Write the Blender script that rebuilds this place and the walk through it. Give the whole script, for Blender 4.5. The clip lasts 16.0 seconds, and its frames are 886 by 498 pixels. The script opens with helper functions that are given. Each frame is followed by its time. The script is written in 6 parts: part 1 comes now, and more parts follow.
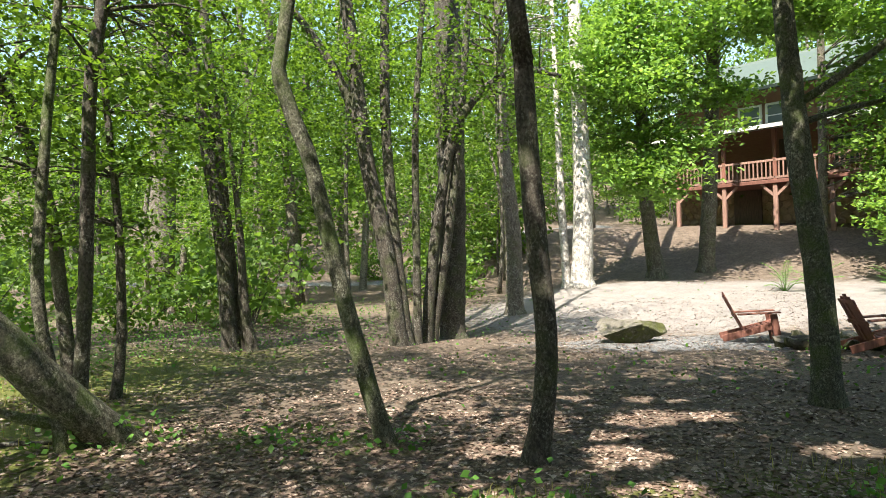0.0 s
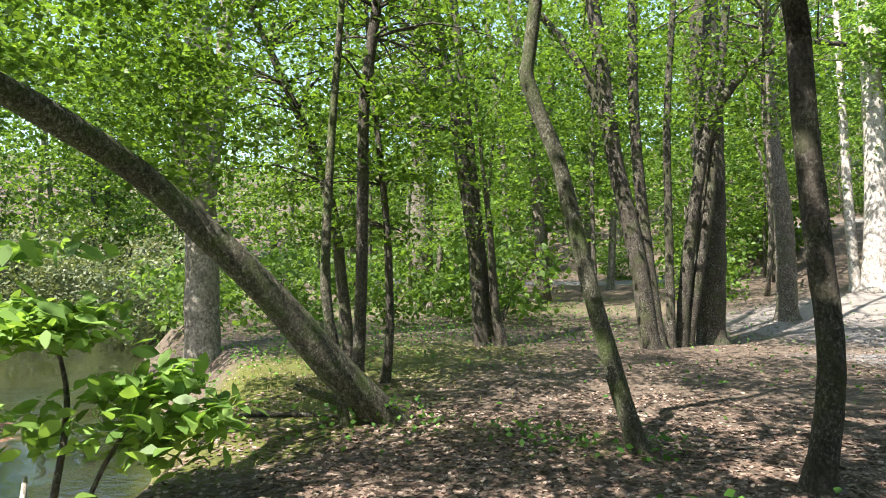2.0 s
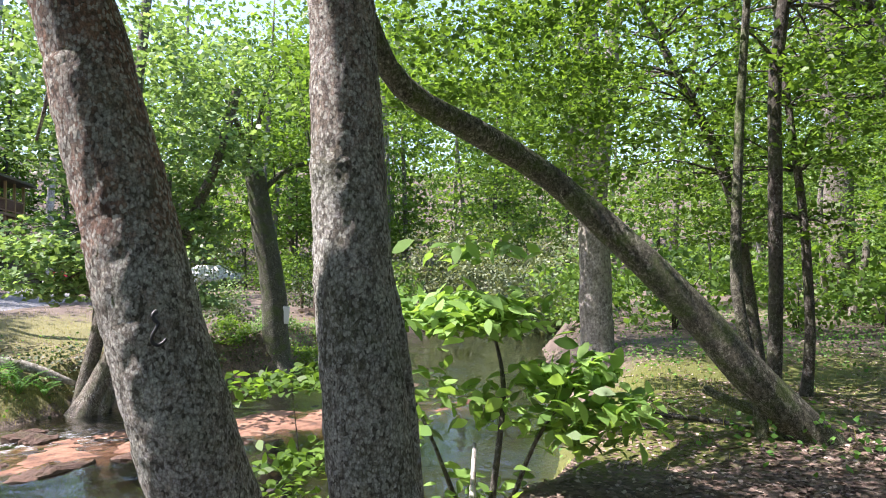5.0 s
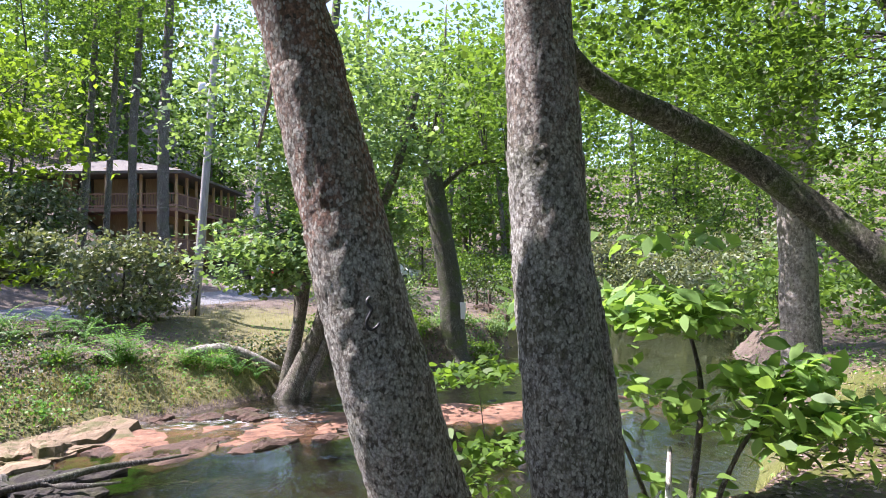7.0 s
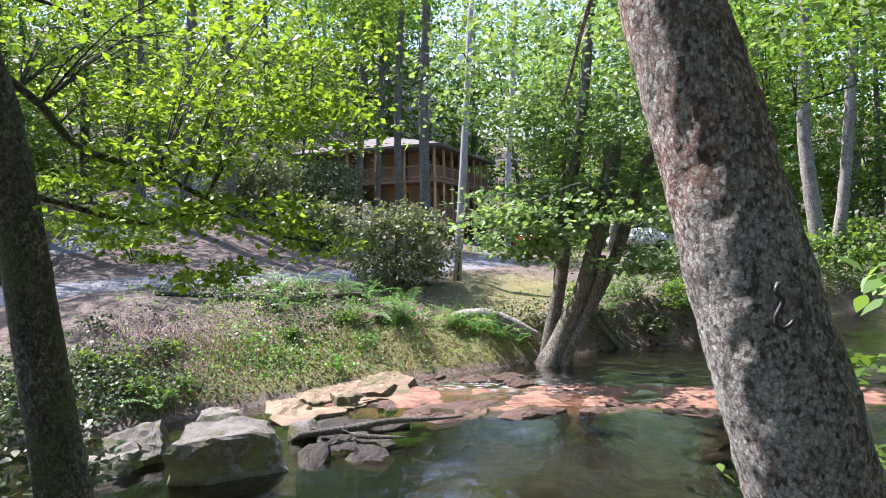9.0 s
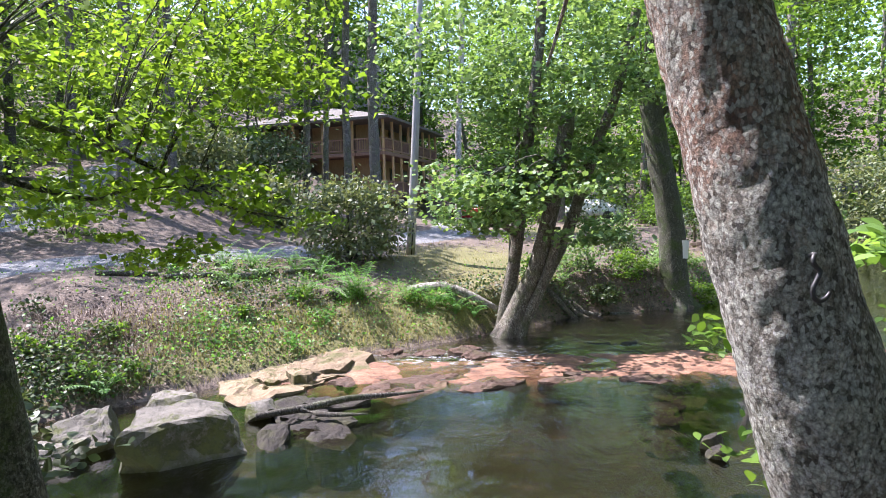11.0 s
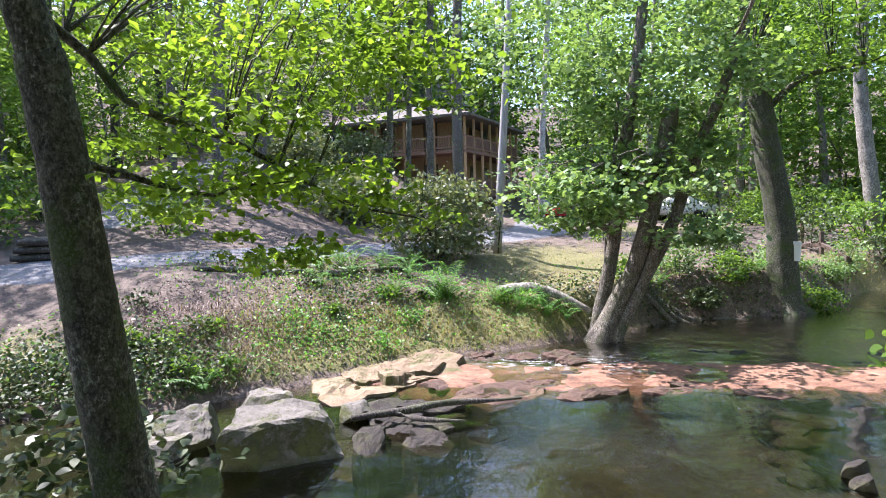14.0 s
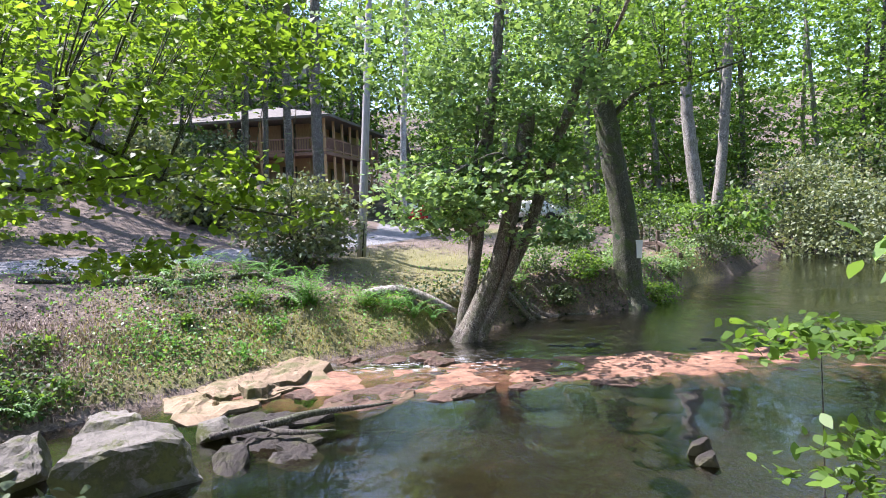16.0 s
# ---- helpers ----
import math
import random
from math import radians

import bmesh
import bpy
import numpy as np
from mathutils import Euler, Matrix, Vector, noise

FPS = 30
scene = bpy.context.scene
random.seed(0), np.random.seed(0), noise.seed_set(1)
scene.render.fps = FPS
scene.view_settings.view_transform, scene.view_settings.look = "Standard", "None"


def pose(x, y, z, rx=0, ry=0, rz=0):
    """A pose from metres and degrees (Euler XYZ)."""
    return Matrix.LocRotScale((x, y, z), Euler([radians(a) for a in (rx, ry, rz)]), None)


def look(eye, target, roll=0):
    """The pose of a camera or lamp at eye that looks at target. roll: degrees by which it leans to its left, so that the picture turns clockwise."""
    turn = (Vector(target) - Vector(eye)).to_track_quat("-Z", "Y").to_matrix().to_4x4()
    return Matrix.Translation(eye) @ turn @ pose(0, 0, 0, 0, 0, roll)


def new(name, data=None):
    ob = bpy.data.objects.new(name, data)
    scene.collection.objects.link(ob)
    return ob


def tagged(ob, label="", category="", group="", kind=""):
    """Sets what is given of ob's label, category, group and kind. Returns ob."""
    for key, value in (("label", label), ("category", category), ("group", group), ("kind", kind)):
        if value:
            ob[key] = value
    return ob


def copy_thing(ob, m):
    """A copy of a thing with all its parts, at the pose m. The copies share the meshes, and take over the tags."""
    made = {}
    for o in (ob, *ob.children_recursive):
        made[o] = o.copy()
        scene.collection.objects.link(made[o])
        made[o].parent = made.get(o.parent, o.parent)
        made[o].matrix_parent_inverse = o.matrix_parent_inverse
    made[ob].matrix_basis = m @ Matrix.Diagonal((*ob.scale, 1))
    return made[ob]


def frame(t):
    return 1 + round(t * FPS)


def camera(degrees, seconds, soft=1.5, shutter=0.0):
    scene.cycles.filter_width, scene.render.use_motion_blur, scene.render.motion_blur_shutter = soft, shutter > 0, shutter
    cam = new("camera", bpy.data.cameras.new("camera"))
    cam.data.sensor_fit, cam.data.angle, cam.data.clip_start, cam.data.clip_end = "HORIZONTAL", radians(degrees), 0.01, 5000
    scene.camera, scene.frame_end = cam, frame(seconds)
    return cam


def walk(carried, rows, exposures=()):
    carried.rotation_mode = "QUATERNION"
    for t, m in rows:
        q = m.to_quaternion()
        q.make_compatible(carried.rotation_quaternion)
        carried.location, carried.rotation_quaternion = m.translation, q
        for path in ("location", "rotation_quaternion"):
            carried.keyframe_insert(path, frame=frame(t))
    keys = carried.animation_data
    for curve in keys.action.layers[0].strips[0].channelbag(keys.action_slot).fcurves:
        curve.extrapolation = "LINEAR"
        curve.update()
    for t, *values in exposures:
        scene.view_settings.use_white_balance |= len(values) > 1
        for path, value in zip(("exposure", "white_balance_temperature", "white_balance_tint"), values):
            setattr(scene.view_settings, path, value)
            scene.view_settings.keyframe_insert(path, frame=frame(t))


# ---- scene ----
cam = camera(69.9, 16.0, soft=0.95)
METRES, EYE, TILT, LEAN, TURN = 1.9, 1.5, -4.8, -2.5, 0.0
ROWS = [
    (0.0, 0.0, 0.0, 0.0, 0.36, 6.48, 3.19),
    (0.5, 0.0225, 0.0134, 0.0044, 4.01, 6.53, 2.77),
    (1.0, 0.0194, 0.0139, 0.0038, 7.81, 6.75, 2.25),
    (1.5, 0.005, 0.0091, 0.0021, 14.16, 7.06, 1.7),
    (2.0, -0.0109, -0.0002, 0.0002, 22.19, 7.17, 0.91),
    (2.5, -0.0292, -0.0066, 0.0029, 29.59, 7.15, 0.07),
    (3.0, -0.044, -0.0177, 0.0005, 30.88, 7.14, -0.03),
    (3.5, -0.0658, -0.0344, -0.0009, 35.21, 7.15, -0.36),
    (4.0, -0.0896, -0.0503, -0.0057, 42.77, 6.97, -0.9),
    (4.5, -0.0969, -0.0539, -0.0051, 49.82, 6.81, -1.52),
    (7.0, -0.1344, -0.0895, -0.0217, 70.85, 5.82, -3.02),
    (7.5, -0.1749, -0.1227, -0.0269, 77.57, 5.22, -3.37),
    (8.0, -0.256, -0.1594, -0.017, 90.33, 4.13, -4.19),
    (10.5, -0.4501, -0.2818, -0.0037, 92.11, -0.58, -3.02),
    (11.0, -0.4535, -0.296, -0.0078, 88.08, -0.77, -2.87),
    (11.5, -0.4488, -0.3076, -0.0099, 86.81, -0.67, -3.19),
    (12.0, -0.4502, -0.3206, -0.0132, 87.05, -0.73, -3.12),
    (12.5, -0.4628, -0.3419, -0.0153, 87.9, -0.87, -3.24),
    (13.0, -0.5036, -0.3783, -0.02, 89.34, -1.26, -3.34),
    (13.5, -0.5944, -0.4321, -0.0182, 92.75, -1.57, -3.4),
    (14.0, -0.6464, -0.457, -0.0092, 94.94, -1.31, -3.3),
    (14.5, -0.6963, -0.4726, -0.0151, 95.31, -1.49, -3.34),
    (15.0, -0.7355, -0.488, -0.0212, 90.4, -1.06, -3.15),
    (15.5, -0.7431, -0.4915, -0.0239, 85.58, -0.61, -2.72),
    (16.0, -0.7339, -0.4946, -0.0227, 82.45, -0.35, -2.41),
]
walk(cam, [(t, pose(0, 0, EYE, TILT, LEAN, TURN) @ pose(METRES * x, METRES * y, METRES * z, 90 + pitch, roll, yaw)) for t, x, y, z, yaw, pitch, roll in ROWS],
     [(0.0, 1.58, 7100, 7), (3.0, 1.66, 6700, 13), (7.0, 1.62, 6150, 27), (8.0, 1.58, 6120, 26), (10.5, 1.7, 6050, 24), (14.2, 1.77, 6030, 24), (16.0, 1.68, 6000, 24)])

# ---- world, sun ----
SUN = Vector((-0.27, -0.47, 0.84)).normalized()
world = bpy.data.worlds.new("sky")
scene.world = world
world.use_nodes = True
wn, wl = world.node_tree.nodes, world.node_tree.links
sky = wn.new("ShaderNodeTexSky")
sky.sky_type, sky.sun_disc = "NISHITA", False
sky.sun_elevation, sky.sun_rotation = math.asin(SUN.z), math.atan2(SUN.x, SUN.y)
wl.new(sky.outputs[0], wn["Background"].inputs[0])
wn["Background"].inputs[1].default_value = 0.15
sun = new("sun", bpy.data.lights.new("sun", "SUN"))
sun.data.energy, sun.data.angle, sun.data.color = 5.0, radians(0.5), (1.0, 0.94, 0.87)
sun.matrix_world = look(SUN * 60, (0, 0, 0))


# ---- materials ----
class Mat:
    """A small builder for node materials."""

    def __init__(self, name):
        self.m = bpy.data.materials.new(name)
        self.m.use_nodes = True
        self.n, self.l = self.m.node_tree.nodes, self.m.node_tree.links
        self.bsdf = self.n["Principled BSDF"]
        self.out = self.n["Material Output"]

    def node(self, kind, **values):
        nd = self.n.new(kind)
        for k, v in values.items():
            nd.inputs[k.replace("_", " ")].default_value = v
        return nd

    def coords(self, scale=(1, 1, 1), world_space=False):
        tc = self.n.new("ShaderNodeNewGeometry" if world_space else "ShaderNodeTexCoord")
        mp = self.n.new("ShaderNodeMapping")
        mp.inputs["Scale"].default_value = scale
        self.l.new(tc.outputs["Position" if world_space else "Object"], mp.inputs[0])
        return mp.outputs[0]

    def noise(self, scale, detail=5, rough=0.6, stretch=(1, 1, 1), world_space=False):
        nd = self.n.new("ShaderNodeTexNoise")
        nd.inputs["Scale"].default_value, nd.inputs["Detail"].default_value, nd.inputs["Roughness"].default_value = scale, detail, rough
        self.l.new(self.coords(stretch, world_space), nd.inputs["Vector"])
        return nd.outputs["Fac"]

    def voronoi(self, scale, stretch=(1, 1, 1), feature="F1", out="Distance", world_space=False):
        nd = self.n.new("ShaderNodeTexVoronoi")
        nd.feature = feature
        nd.inputs["Scale"].default_value = scale
        self.l.new(self.coords(stretch, world_space), nd.inputs["Vector"])
        return nd.outputs[out]

    def ramp(self, fac, *stops):
        nd = self.n.new("ShaderNodeValToRGB")
        els = nd.color_ramp.elements
        while len(els) < len(stops):
            els.new(0.5)
        for e, (p, c) in zip(els, stops):
            e.position = p
            e.color = (c, c, c, 1) if isinstance(c, (int, float)) else (*c, 1)
        self.l.new(fac, nd.inputs[0])
        return nd.outputs[0]

    def mix(self, fac, a, b, mode="MIX"):
        nd = self.n.new("ShaderNodeMix")
        nd.data_type, nd.blend_type = "RGBA", mode
        for sock, v in ((nd.inputs[0], fac), (nd.inputs[6], a), (nd.inputs[7], b)):
            if isinstance(v, (int, float)):
                sock.default_value = v
            elif isinstance(v, tuple):
                sock.default_value = (*v, 1)
            else:
                self.l.new(v, sock)
        return nd.outputs[2]

    def maths(self, op, a, b=0.0):
        nd = self.n.new("ShaderNodeMath")
        nd.operation = op
        for sock, v in ((nd.inputs[0], a), (nd.inputs[1], b)):
            if isinstance(v, (int, float)):
                sock.default_value = v
            else:
                self.l.new(v, sock)
        return nd.outputs[0]

    def attr(self, name):
        nd = self.n.new("ShaderNodeAttribute")
        nd.attribute_name = name
        return nd.outputs["Fac"]

    def bump(self, height, strength=0.5, distance=0.02):
        nd = self.n.new("ShaderNodeBump")
        nd.inputs["Strength"].default_value, nd.inputs["Distance"].default_value = strength, distance
        self.l.new(height, nd.inputs["Height"])
        self.l.new(nd.outputs[0], self.bsdf.inputs["Normal"])
        return nd.outputs[0]

    def finish(self, colour, rough=0.8, metal=0.0):
        for key, v in (("Base Color", colour), ("Roughness", rough), ("Metallic", metal)):
            if isinstance(v, tuple):
                self.bsdf.inputs[key].default_value = (*v, 1)
            elif isinstance(v, (int, float)):
                self.bsdf.inputs[key].default_value = v
            else:
                self.l.new(v, self.bsdf.inputs[key])
        return self.m


def leaf_material(name, dark, light, glow=0.45):
    m = Mat(name)
    geo = m.n.new("ShaderNodeNewGeometry")
    col = m.ramp(geo.outputs["Random Per Island"], (0.0, dark), (0.75, light), (1.0, tuple(min(1, c * 1.25) for c in light)))
    col = m.mix(m.ramp(m.noise(0.35, 2, world_space=True), (0.4, 0.0), (0.7, 0.45)), col, tuple(c * 0.7 for c in dark))
    m.finish(col, 0.48)
    m.bsdf.inputs["Specular IOR Level"].default_value = 0.35
    tr = m.n.new("ShaderNodeBsdfTranslucent")
    m.l.new(m.mix(1.0, col, (1.45, 1.38, 0.68), "MULTIPLY"), tr.inputs[0])
    mx = m.n.new("ShaderNodeMixShader")
    mx.inputs[0].default_value = glow
    m.l.new(m.bsdf.outputs[0], mx.inputs[1])
    m.l.new(tr.outputs[0], mx.inputs[2])
    m.l.new(mx.outputs[0], m.out.inputs[0])
    return m.m


def bark_material(name, dark, light, patch, patch_from=0.55, scale=1.0, moss=0.0, relief=0.6, rust=0.0, crust=0.0):
    """Rough bark, with lichen patches, pale specks and some moss."""
    m = Mat(name)
    grain = m.noise(18 * scale, 9, 0.75, (1, 1, 0.45))
    fine = m.noise(44 * scale, 7, 0.75, (1, 1, 0.75))
    broad = m.noise(2.3, 4, 0.6, (1, 1, 0.6))
    col = m.ramp(grain, (0.40, dark), (0.60, light))
    col = m.mix(1.0, col, m.ramp(broad, (0.3, 0.8), (0.7, 1.2)), "MULTIPLY")
    spots = m.ramp(m.noise(11 * scale, 7, 0.8), (patch_from, 0.0), (patch_from + 0.08, 1.0))
    col = m.mix(m.maths("MULTIPLY", spots, 0.6), col, patch)
    specks = m.maths("MULTIPLY", m.ramp(fine, (0.53, 0.0), (0.58, 1.0)), m.ramp(m.noise(4.5 * scale, 4), (0.4, 0.15), (0.6, 0.9)))
    col = m.mix(specks, col, tuple(min(0.7, c * 1.35) for c in patch))
    col = m.mix(m.ramp(fine, (0.38, 0.9), (0.47, 0.0)), col, tuple(c * 0.4 for c in dark))
    if moss:
        col = m.mix(m.maths("MULTIPLY", m.ramp(m.noise(3.2, 5), (0.48, 0.0), (0.62, 1.0)), moss), col, (0.055, 0.085, 0.015))
    if rust:
        tone = m.ramp(grain, (0.36, (0.10, 0.045, 0.03)), (0.62, (0.46, 0.26, 0.175)))
        split = m.n.new("ShaderNodeSeparateXYZ")
        m.l.new(m.coords(), split.inputs[0])
        stain = m.maths("ADD", m.noise(3.0, 7, 0.72, (1, 1, 0.7)), m.maths("MULTIPLY", m.maths("SUBTRACT", split.outputs[2], 2.05), 0.3))
        col = m.mix(m.maths("MULTIPLY", m.ramp(stain, (0.44, 0.0), (0.60, 1.0)), rust), col, tone)
    height = m.maths("ADD", grain, m.maths("MULTIPLY", fine, 0.6))
    if crust:
        # small scales of bark and lichen with dark cracks between them
        scale_rnd = m.voronoi(105, (1, 1, 0.7), out="Color")
        gap = m.ramp(m.voronoi(105, (1, 1, 0.7)), (0.35, 0.0), (0.7, 1.0))
        crumb = m.noise(150, 4, 0.7)
        col = m.mix(m.ramp(scale_rnd, (0.50, 0.0), (0.75, crust * 0.75)), col, patch)
        col = m.mix(m.ramp(scale_rnd, (0.12, crust), (0.28, 0.0)), col, tuple(c * 0.5 for c in dark))
        col = m.mix(m.maths("MULTIPLY", gap, 0.45 * crust), col, tuple(c * 0.3 for c in dark))
        col = m.mix(1.0, col, m.ramp(crumb, (0.35, 0.6), (0.65, 1.4)), "MULTIPLY")
        height = m.maths("ADD", m.maths("MULTIPLY", height, 0.7), m.maths("ADD", m.maths("MULTIPLY", scale_rnd, 0.35), m.maths("MULTIPLY", crumb, 0.35)))
    m.bump(height, relief, 0.035)
    return m.finish(col, 0.92)


BARK_GREY = bark_material("bark_grey", (0.055, 0.045, 0.035), (0.17, 0.145, 0.12), (0.30, 0.30, 0.26), 0.58, moss=0.35)
BARK_BROWN = bark_material("bark_brown", (0.03, 0.025, 0.02), (0.085, 0.073, 0.06), (0.17, 0.17, 0.15), 0.62, moss=0.35)
BARK_LICHEN = bark_material("bark_lichen", (0.16, 0.147, 0.12), (0.52, 0.49, 0.415), (0.68, 0.70, 0.63), 0.50, 1.2, moss=0.5, relief=1.0, rust=0.35, crust=0.9)
BARK_RUST = bark_material("bark_rust", (0.16, 0.143, 0.117), (0.52, 0.48, 0.40), (0.68, 0.70, 0.63), 0.50, 1.2, moss=0.45, relief=1.0, rust=0.9, crust=0.9)
BARK_MOSSY = bark_material("bark_mossy", (0.028, 0.028, 0.018), (0.09, 0.088, 0.058), (0.22, 0.225, 0.18), 0.64, 1.0, moss=0.9, crust=0.35)
# its pale patches paint in sun flecks besides the lichen
BARK_LEANING = bark_material("bark_leaning", (0.026, 0.025, 0.016), (0.095, 0.09, 0.06), (0.33, 0.32, 0.26), 0.6, 0.7, moss=0.95, crust=0.3)
BARK_PALE = bark_material("bark_pale", (0.22, 0.20, 0.18), (0.52, 0.49, 0.45), (0.62, 0.60, 0.57), 0.5, 0.6, relief=0.3)
BARK_BEECH = bark_material("bark_beech", (0.13, 0.12, 0.10), (0.27, 0.25, 0.22), (0.34, 0.33, 0.30), 0.55, 0.5, moss=0.15, relief=0.25)

LEAF_WOOD = leaf_material("leaf_woodland", (0.05, 0.11, 0.02), (0.14, 0.25, 0.04), 0.5)
LEAF_BRIGHT = leaf_material("leaf_bright", (0.085, 0.165, 0.018), (0.20, 0.325, 0.035), 0.55)
LEAF_MAPLE = leaf_material("leaf_maple", (0.08, 0.16, 0.055), (0.22, 0.34, 0.14), 0.4)
LEAF_DARK = leaf_material("leaf_rhododendron", (0.028, 0.05, 0.02), (0.075, 0.11, 0.045), 0.25)
LEAF_FERN = leaf_material("leaf_fern", (0.05, 0.15, 0.03), (0.15, 0.32, 0.07), 0.45)
LEAF_FAR = leaf_material("leaf_far", (0.06, 0.13, 0.03), (0.17, 0.29, 0.065), 0.5)
LEAF_PALE = leaf_material("leaf_pale_rhododendron", (0.09, 0.13, 0.06), (0.24, 0.28, 0.16), 0.3)
LEAF_BROAD = leaf_material("leaf_broad", (0.10, 0.20, 0.045), (0.25, 0.42, 0.11), 0.45)
GRASS = leaf_material("grass_blade", (0.12, 0.13, 0.03), (0.34, 0.31, 0.13), 0.35)


def litter_material():
    m = Mat("dead_leaves")
    geo = m.n.new("ShaderNodeNewGeometry")
    return m.finish(m.ramp(geo.outputs["Random Per Island"], (0.0, (0.07, 0.045, 0.035)), (0.45, (0.15, 0.10, 0.077)), (0.8, (0.24, 0.175, 0.14)), (1.0, (0.42, 0.34, 0.29))), 0.75)


DEAD_LEAF = litter_material()


def ground_material():
    m = Mat("forest_floor")
    fine = m.noise(28, 8, 0.75, world_space=True)
    flake = m.voronoi(24, out="Color", world_space=True)
    broad = m.noise(0.7, 5, 0.6, world_space=True)
    col = m.ramp(fine, (0.3, (0.035, 0.026, 0.02)), (0.55, (0.115, 0.086, 0.066)), (0.8, (0.25, 0.195, 0.155)))
    col = m.mix(0.5, col, m.ramp(flake, (0.2, (0.05, 0.036, 0.028)), (0.8, (0.21, 0.16, 0.125))))
    col = m.mix(m.ramp(broad, (0.35, 0.35), (0.6, 0.0)), col, (0.055, 0.042, 0.03))
    col = m.mix(m.ramp(m.noise(3.1, 8, 0.78, world_space=True), (0.5, 0.0), (0.72, 0.6)), col, (0.30, 0.245, 0.20))
    edge = m.noise(5.5, 6, 0.7, world_space=True)

    def cover(name, low, high, colour, base):
        mask = m.maths("ADD", m.attr(name), m.maths("MULTIPLY", m.maths("SUBTRACT", edge, 0.5), 1.4))
        return m.mix(m.ramp(mask, (low, 0.0), (high, 1.0)), base, colour)

    moss = m.ramp(fine, (0.3, (0.035, 0.05, 0.008)), (0.7, (0.15, 0.16, 0.03)))
    grass = m.ramp(fine, (0.3, (0.06, 0.065, 0.02)), (0.7, (0.24, 0.22, 0.09)))
    drift = m.noise(1.9, 7, 0.75, world_space=True)
    sand = m.ramp(m.maths("ADD", m.maths("MULTIPLY", fine, 0.5), m.maths("MULTIPLY", drift, 0.5)), (0.3, (0.12, 0.11, 0.105)), (0.7, (0.31, 0.285, 0.275)))
    gravel = m.ramp(m.voronoi(40, out="Color", world_space=True), (0.1, (0.085, 0.088, 0.092)), (0.9, (0.25, 0.25, 0.255)))
    bed_noise = m.noise(3.4, 9, 0.76, (1, 0.6, 1), world_space=True)
    bed = m.ramp(bed_noise, (0.36, (0.010, 0.010, 0.008)), (0.58, (0.034, 0.029, 0.019)), (0.7, (0.15, 0.10, 0.06)))
    shoal = m.ramp(bed_noise, (0.34, (0.035, 0.026, 0.022)), (0.46, (0.17, 0.085, 0.052)), (0.6, (0.30, 0.165, 0.105)), (0.75, (0.40, 0.29, 0.22)))
    col = cover("moss", 0.35, 0.65, moss, col)
    col = cover("grass", 0.35, 0.65, grass, col)
    col = cover("sand", 0.35, 0.7, sand, col)
    col = cover("gravel", 0.4, 0.6, gravel, col)
    col = cover("bed", 0.4, 0.6, bed, col)
    col = cover("shoal", 0.45, 0.75, shoal, col)
    m.bump(m.maths("ADD", fine, m.maths("MULTIPLY", m.voronoi(24, world_space=True), 0.6)), 0.7, 0.03)
    return m.finish(col, 0.9)


def stone_material(name, dark, light, moss=0.0, scale=1.0):
    m = Mat(name)
    n1 = m.noise(2.2 * scale, 8, 0.65)
    n2 = m.noise(14 * scale, 6, 0.7)
    col = m.mix(0.4, m.ramp(n1, (0.3, dark), (0.7, light)), m.ramp(n2, (0.3, dark), (0.7, light)))
    rnd = m.n.new("ShaderNodeObjectInfo").outputs["Random"]
    col = m.mix(1.0, col, m.ramp(rnd, (0.0, 0.75), (1.0, 1.1)), "MULTIPLY")
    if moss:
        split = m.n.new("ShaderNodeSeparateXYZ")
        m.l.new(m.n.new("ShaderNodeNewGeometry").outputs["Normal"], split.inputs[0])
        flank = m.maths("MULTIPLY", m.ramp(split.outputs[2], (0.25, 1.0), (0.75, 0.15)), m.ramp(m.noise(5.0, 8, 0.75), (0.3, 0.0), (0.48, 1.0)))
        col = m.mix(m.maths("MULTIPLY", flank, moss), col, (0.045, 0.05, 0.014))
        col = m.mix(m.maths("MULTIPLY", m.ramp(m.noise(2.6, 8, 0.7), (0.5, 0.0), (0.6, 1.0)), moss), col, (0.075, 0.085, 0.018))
    m.bump(m.maths("ADD", n1, m.maths("MULTIPLY", n2, 0.6)), 0.9, 0.08)
    return m.finish(col, 0.85)


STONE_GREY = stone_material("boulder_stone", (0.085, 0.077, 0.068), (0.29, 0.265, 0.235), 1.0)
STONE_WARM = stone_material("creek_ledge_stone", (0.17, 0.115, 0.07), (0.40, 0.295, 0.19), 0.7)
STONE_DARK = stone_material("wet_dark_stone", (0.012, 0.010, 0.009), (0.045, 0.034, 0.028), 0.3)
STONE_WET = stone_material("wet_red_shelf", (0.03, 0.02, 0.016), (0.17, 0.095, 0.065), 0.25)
STONE_WALL = stone_material("field_stone", (0.20, 0.14, 0.09), (0.40, 0.30, 0.20))


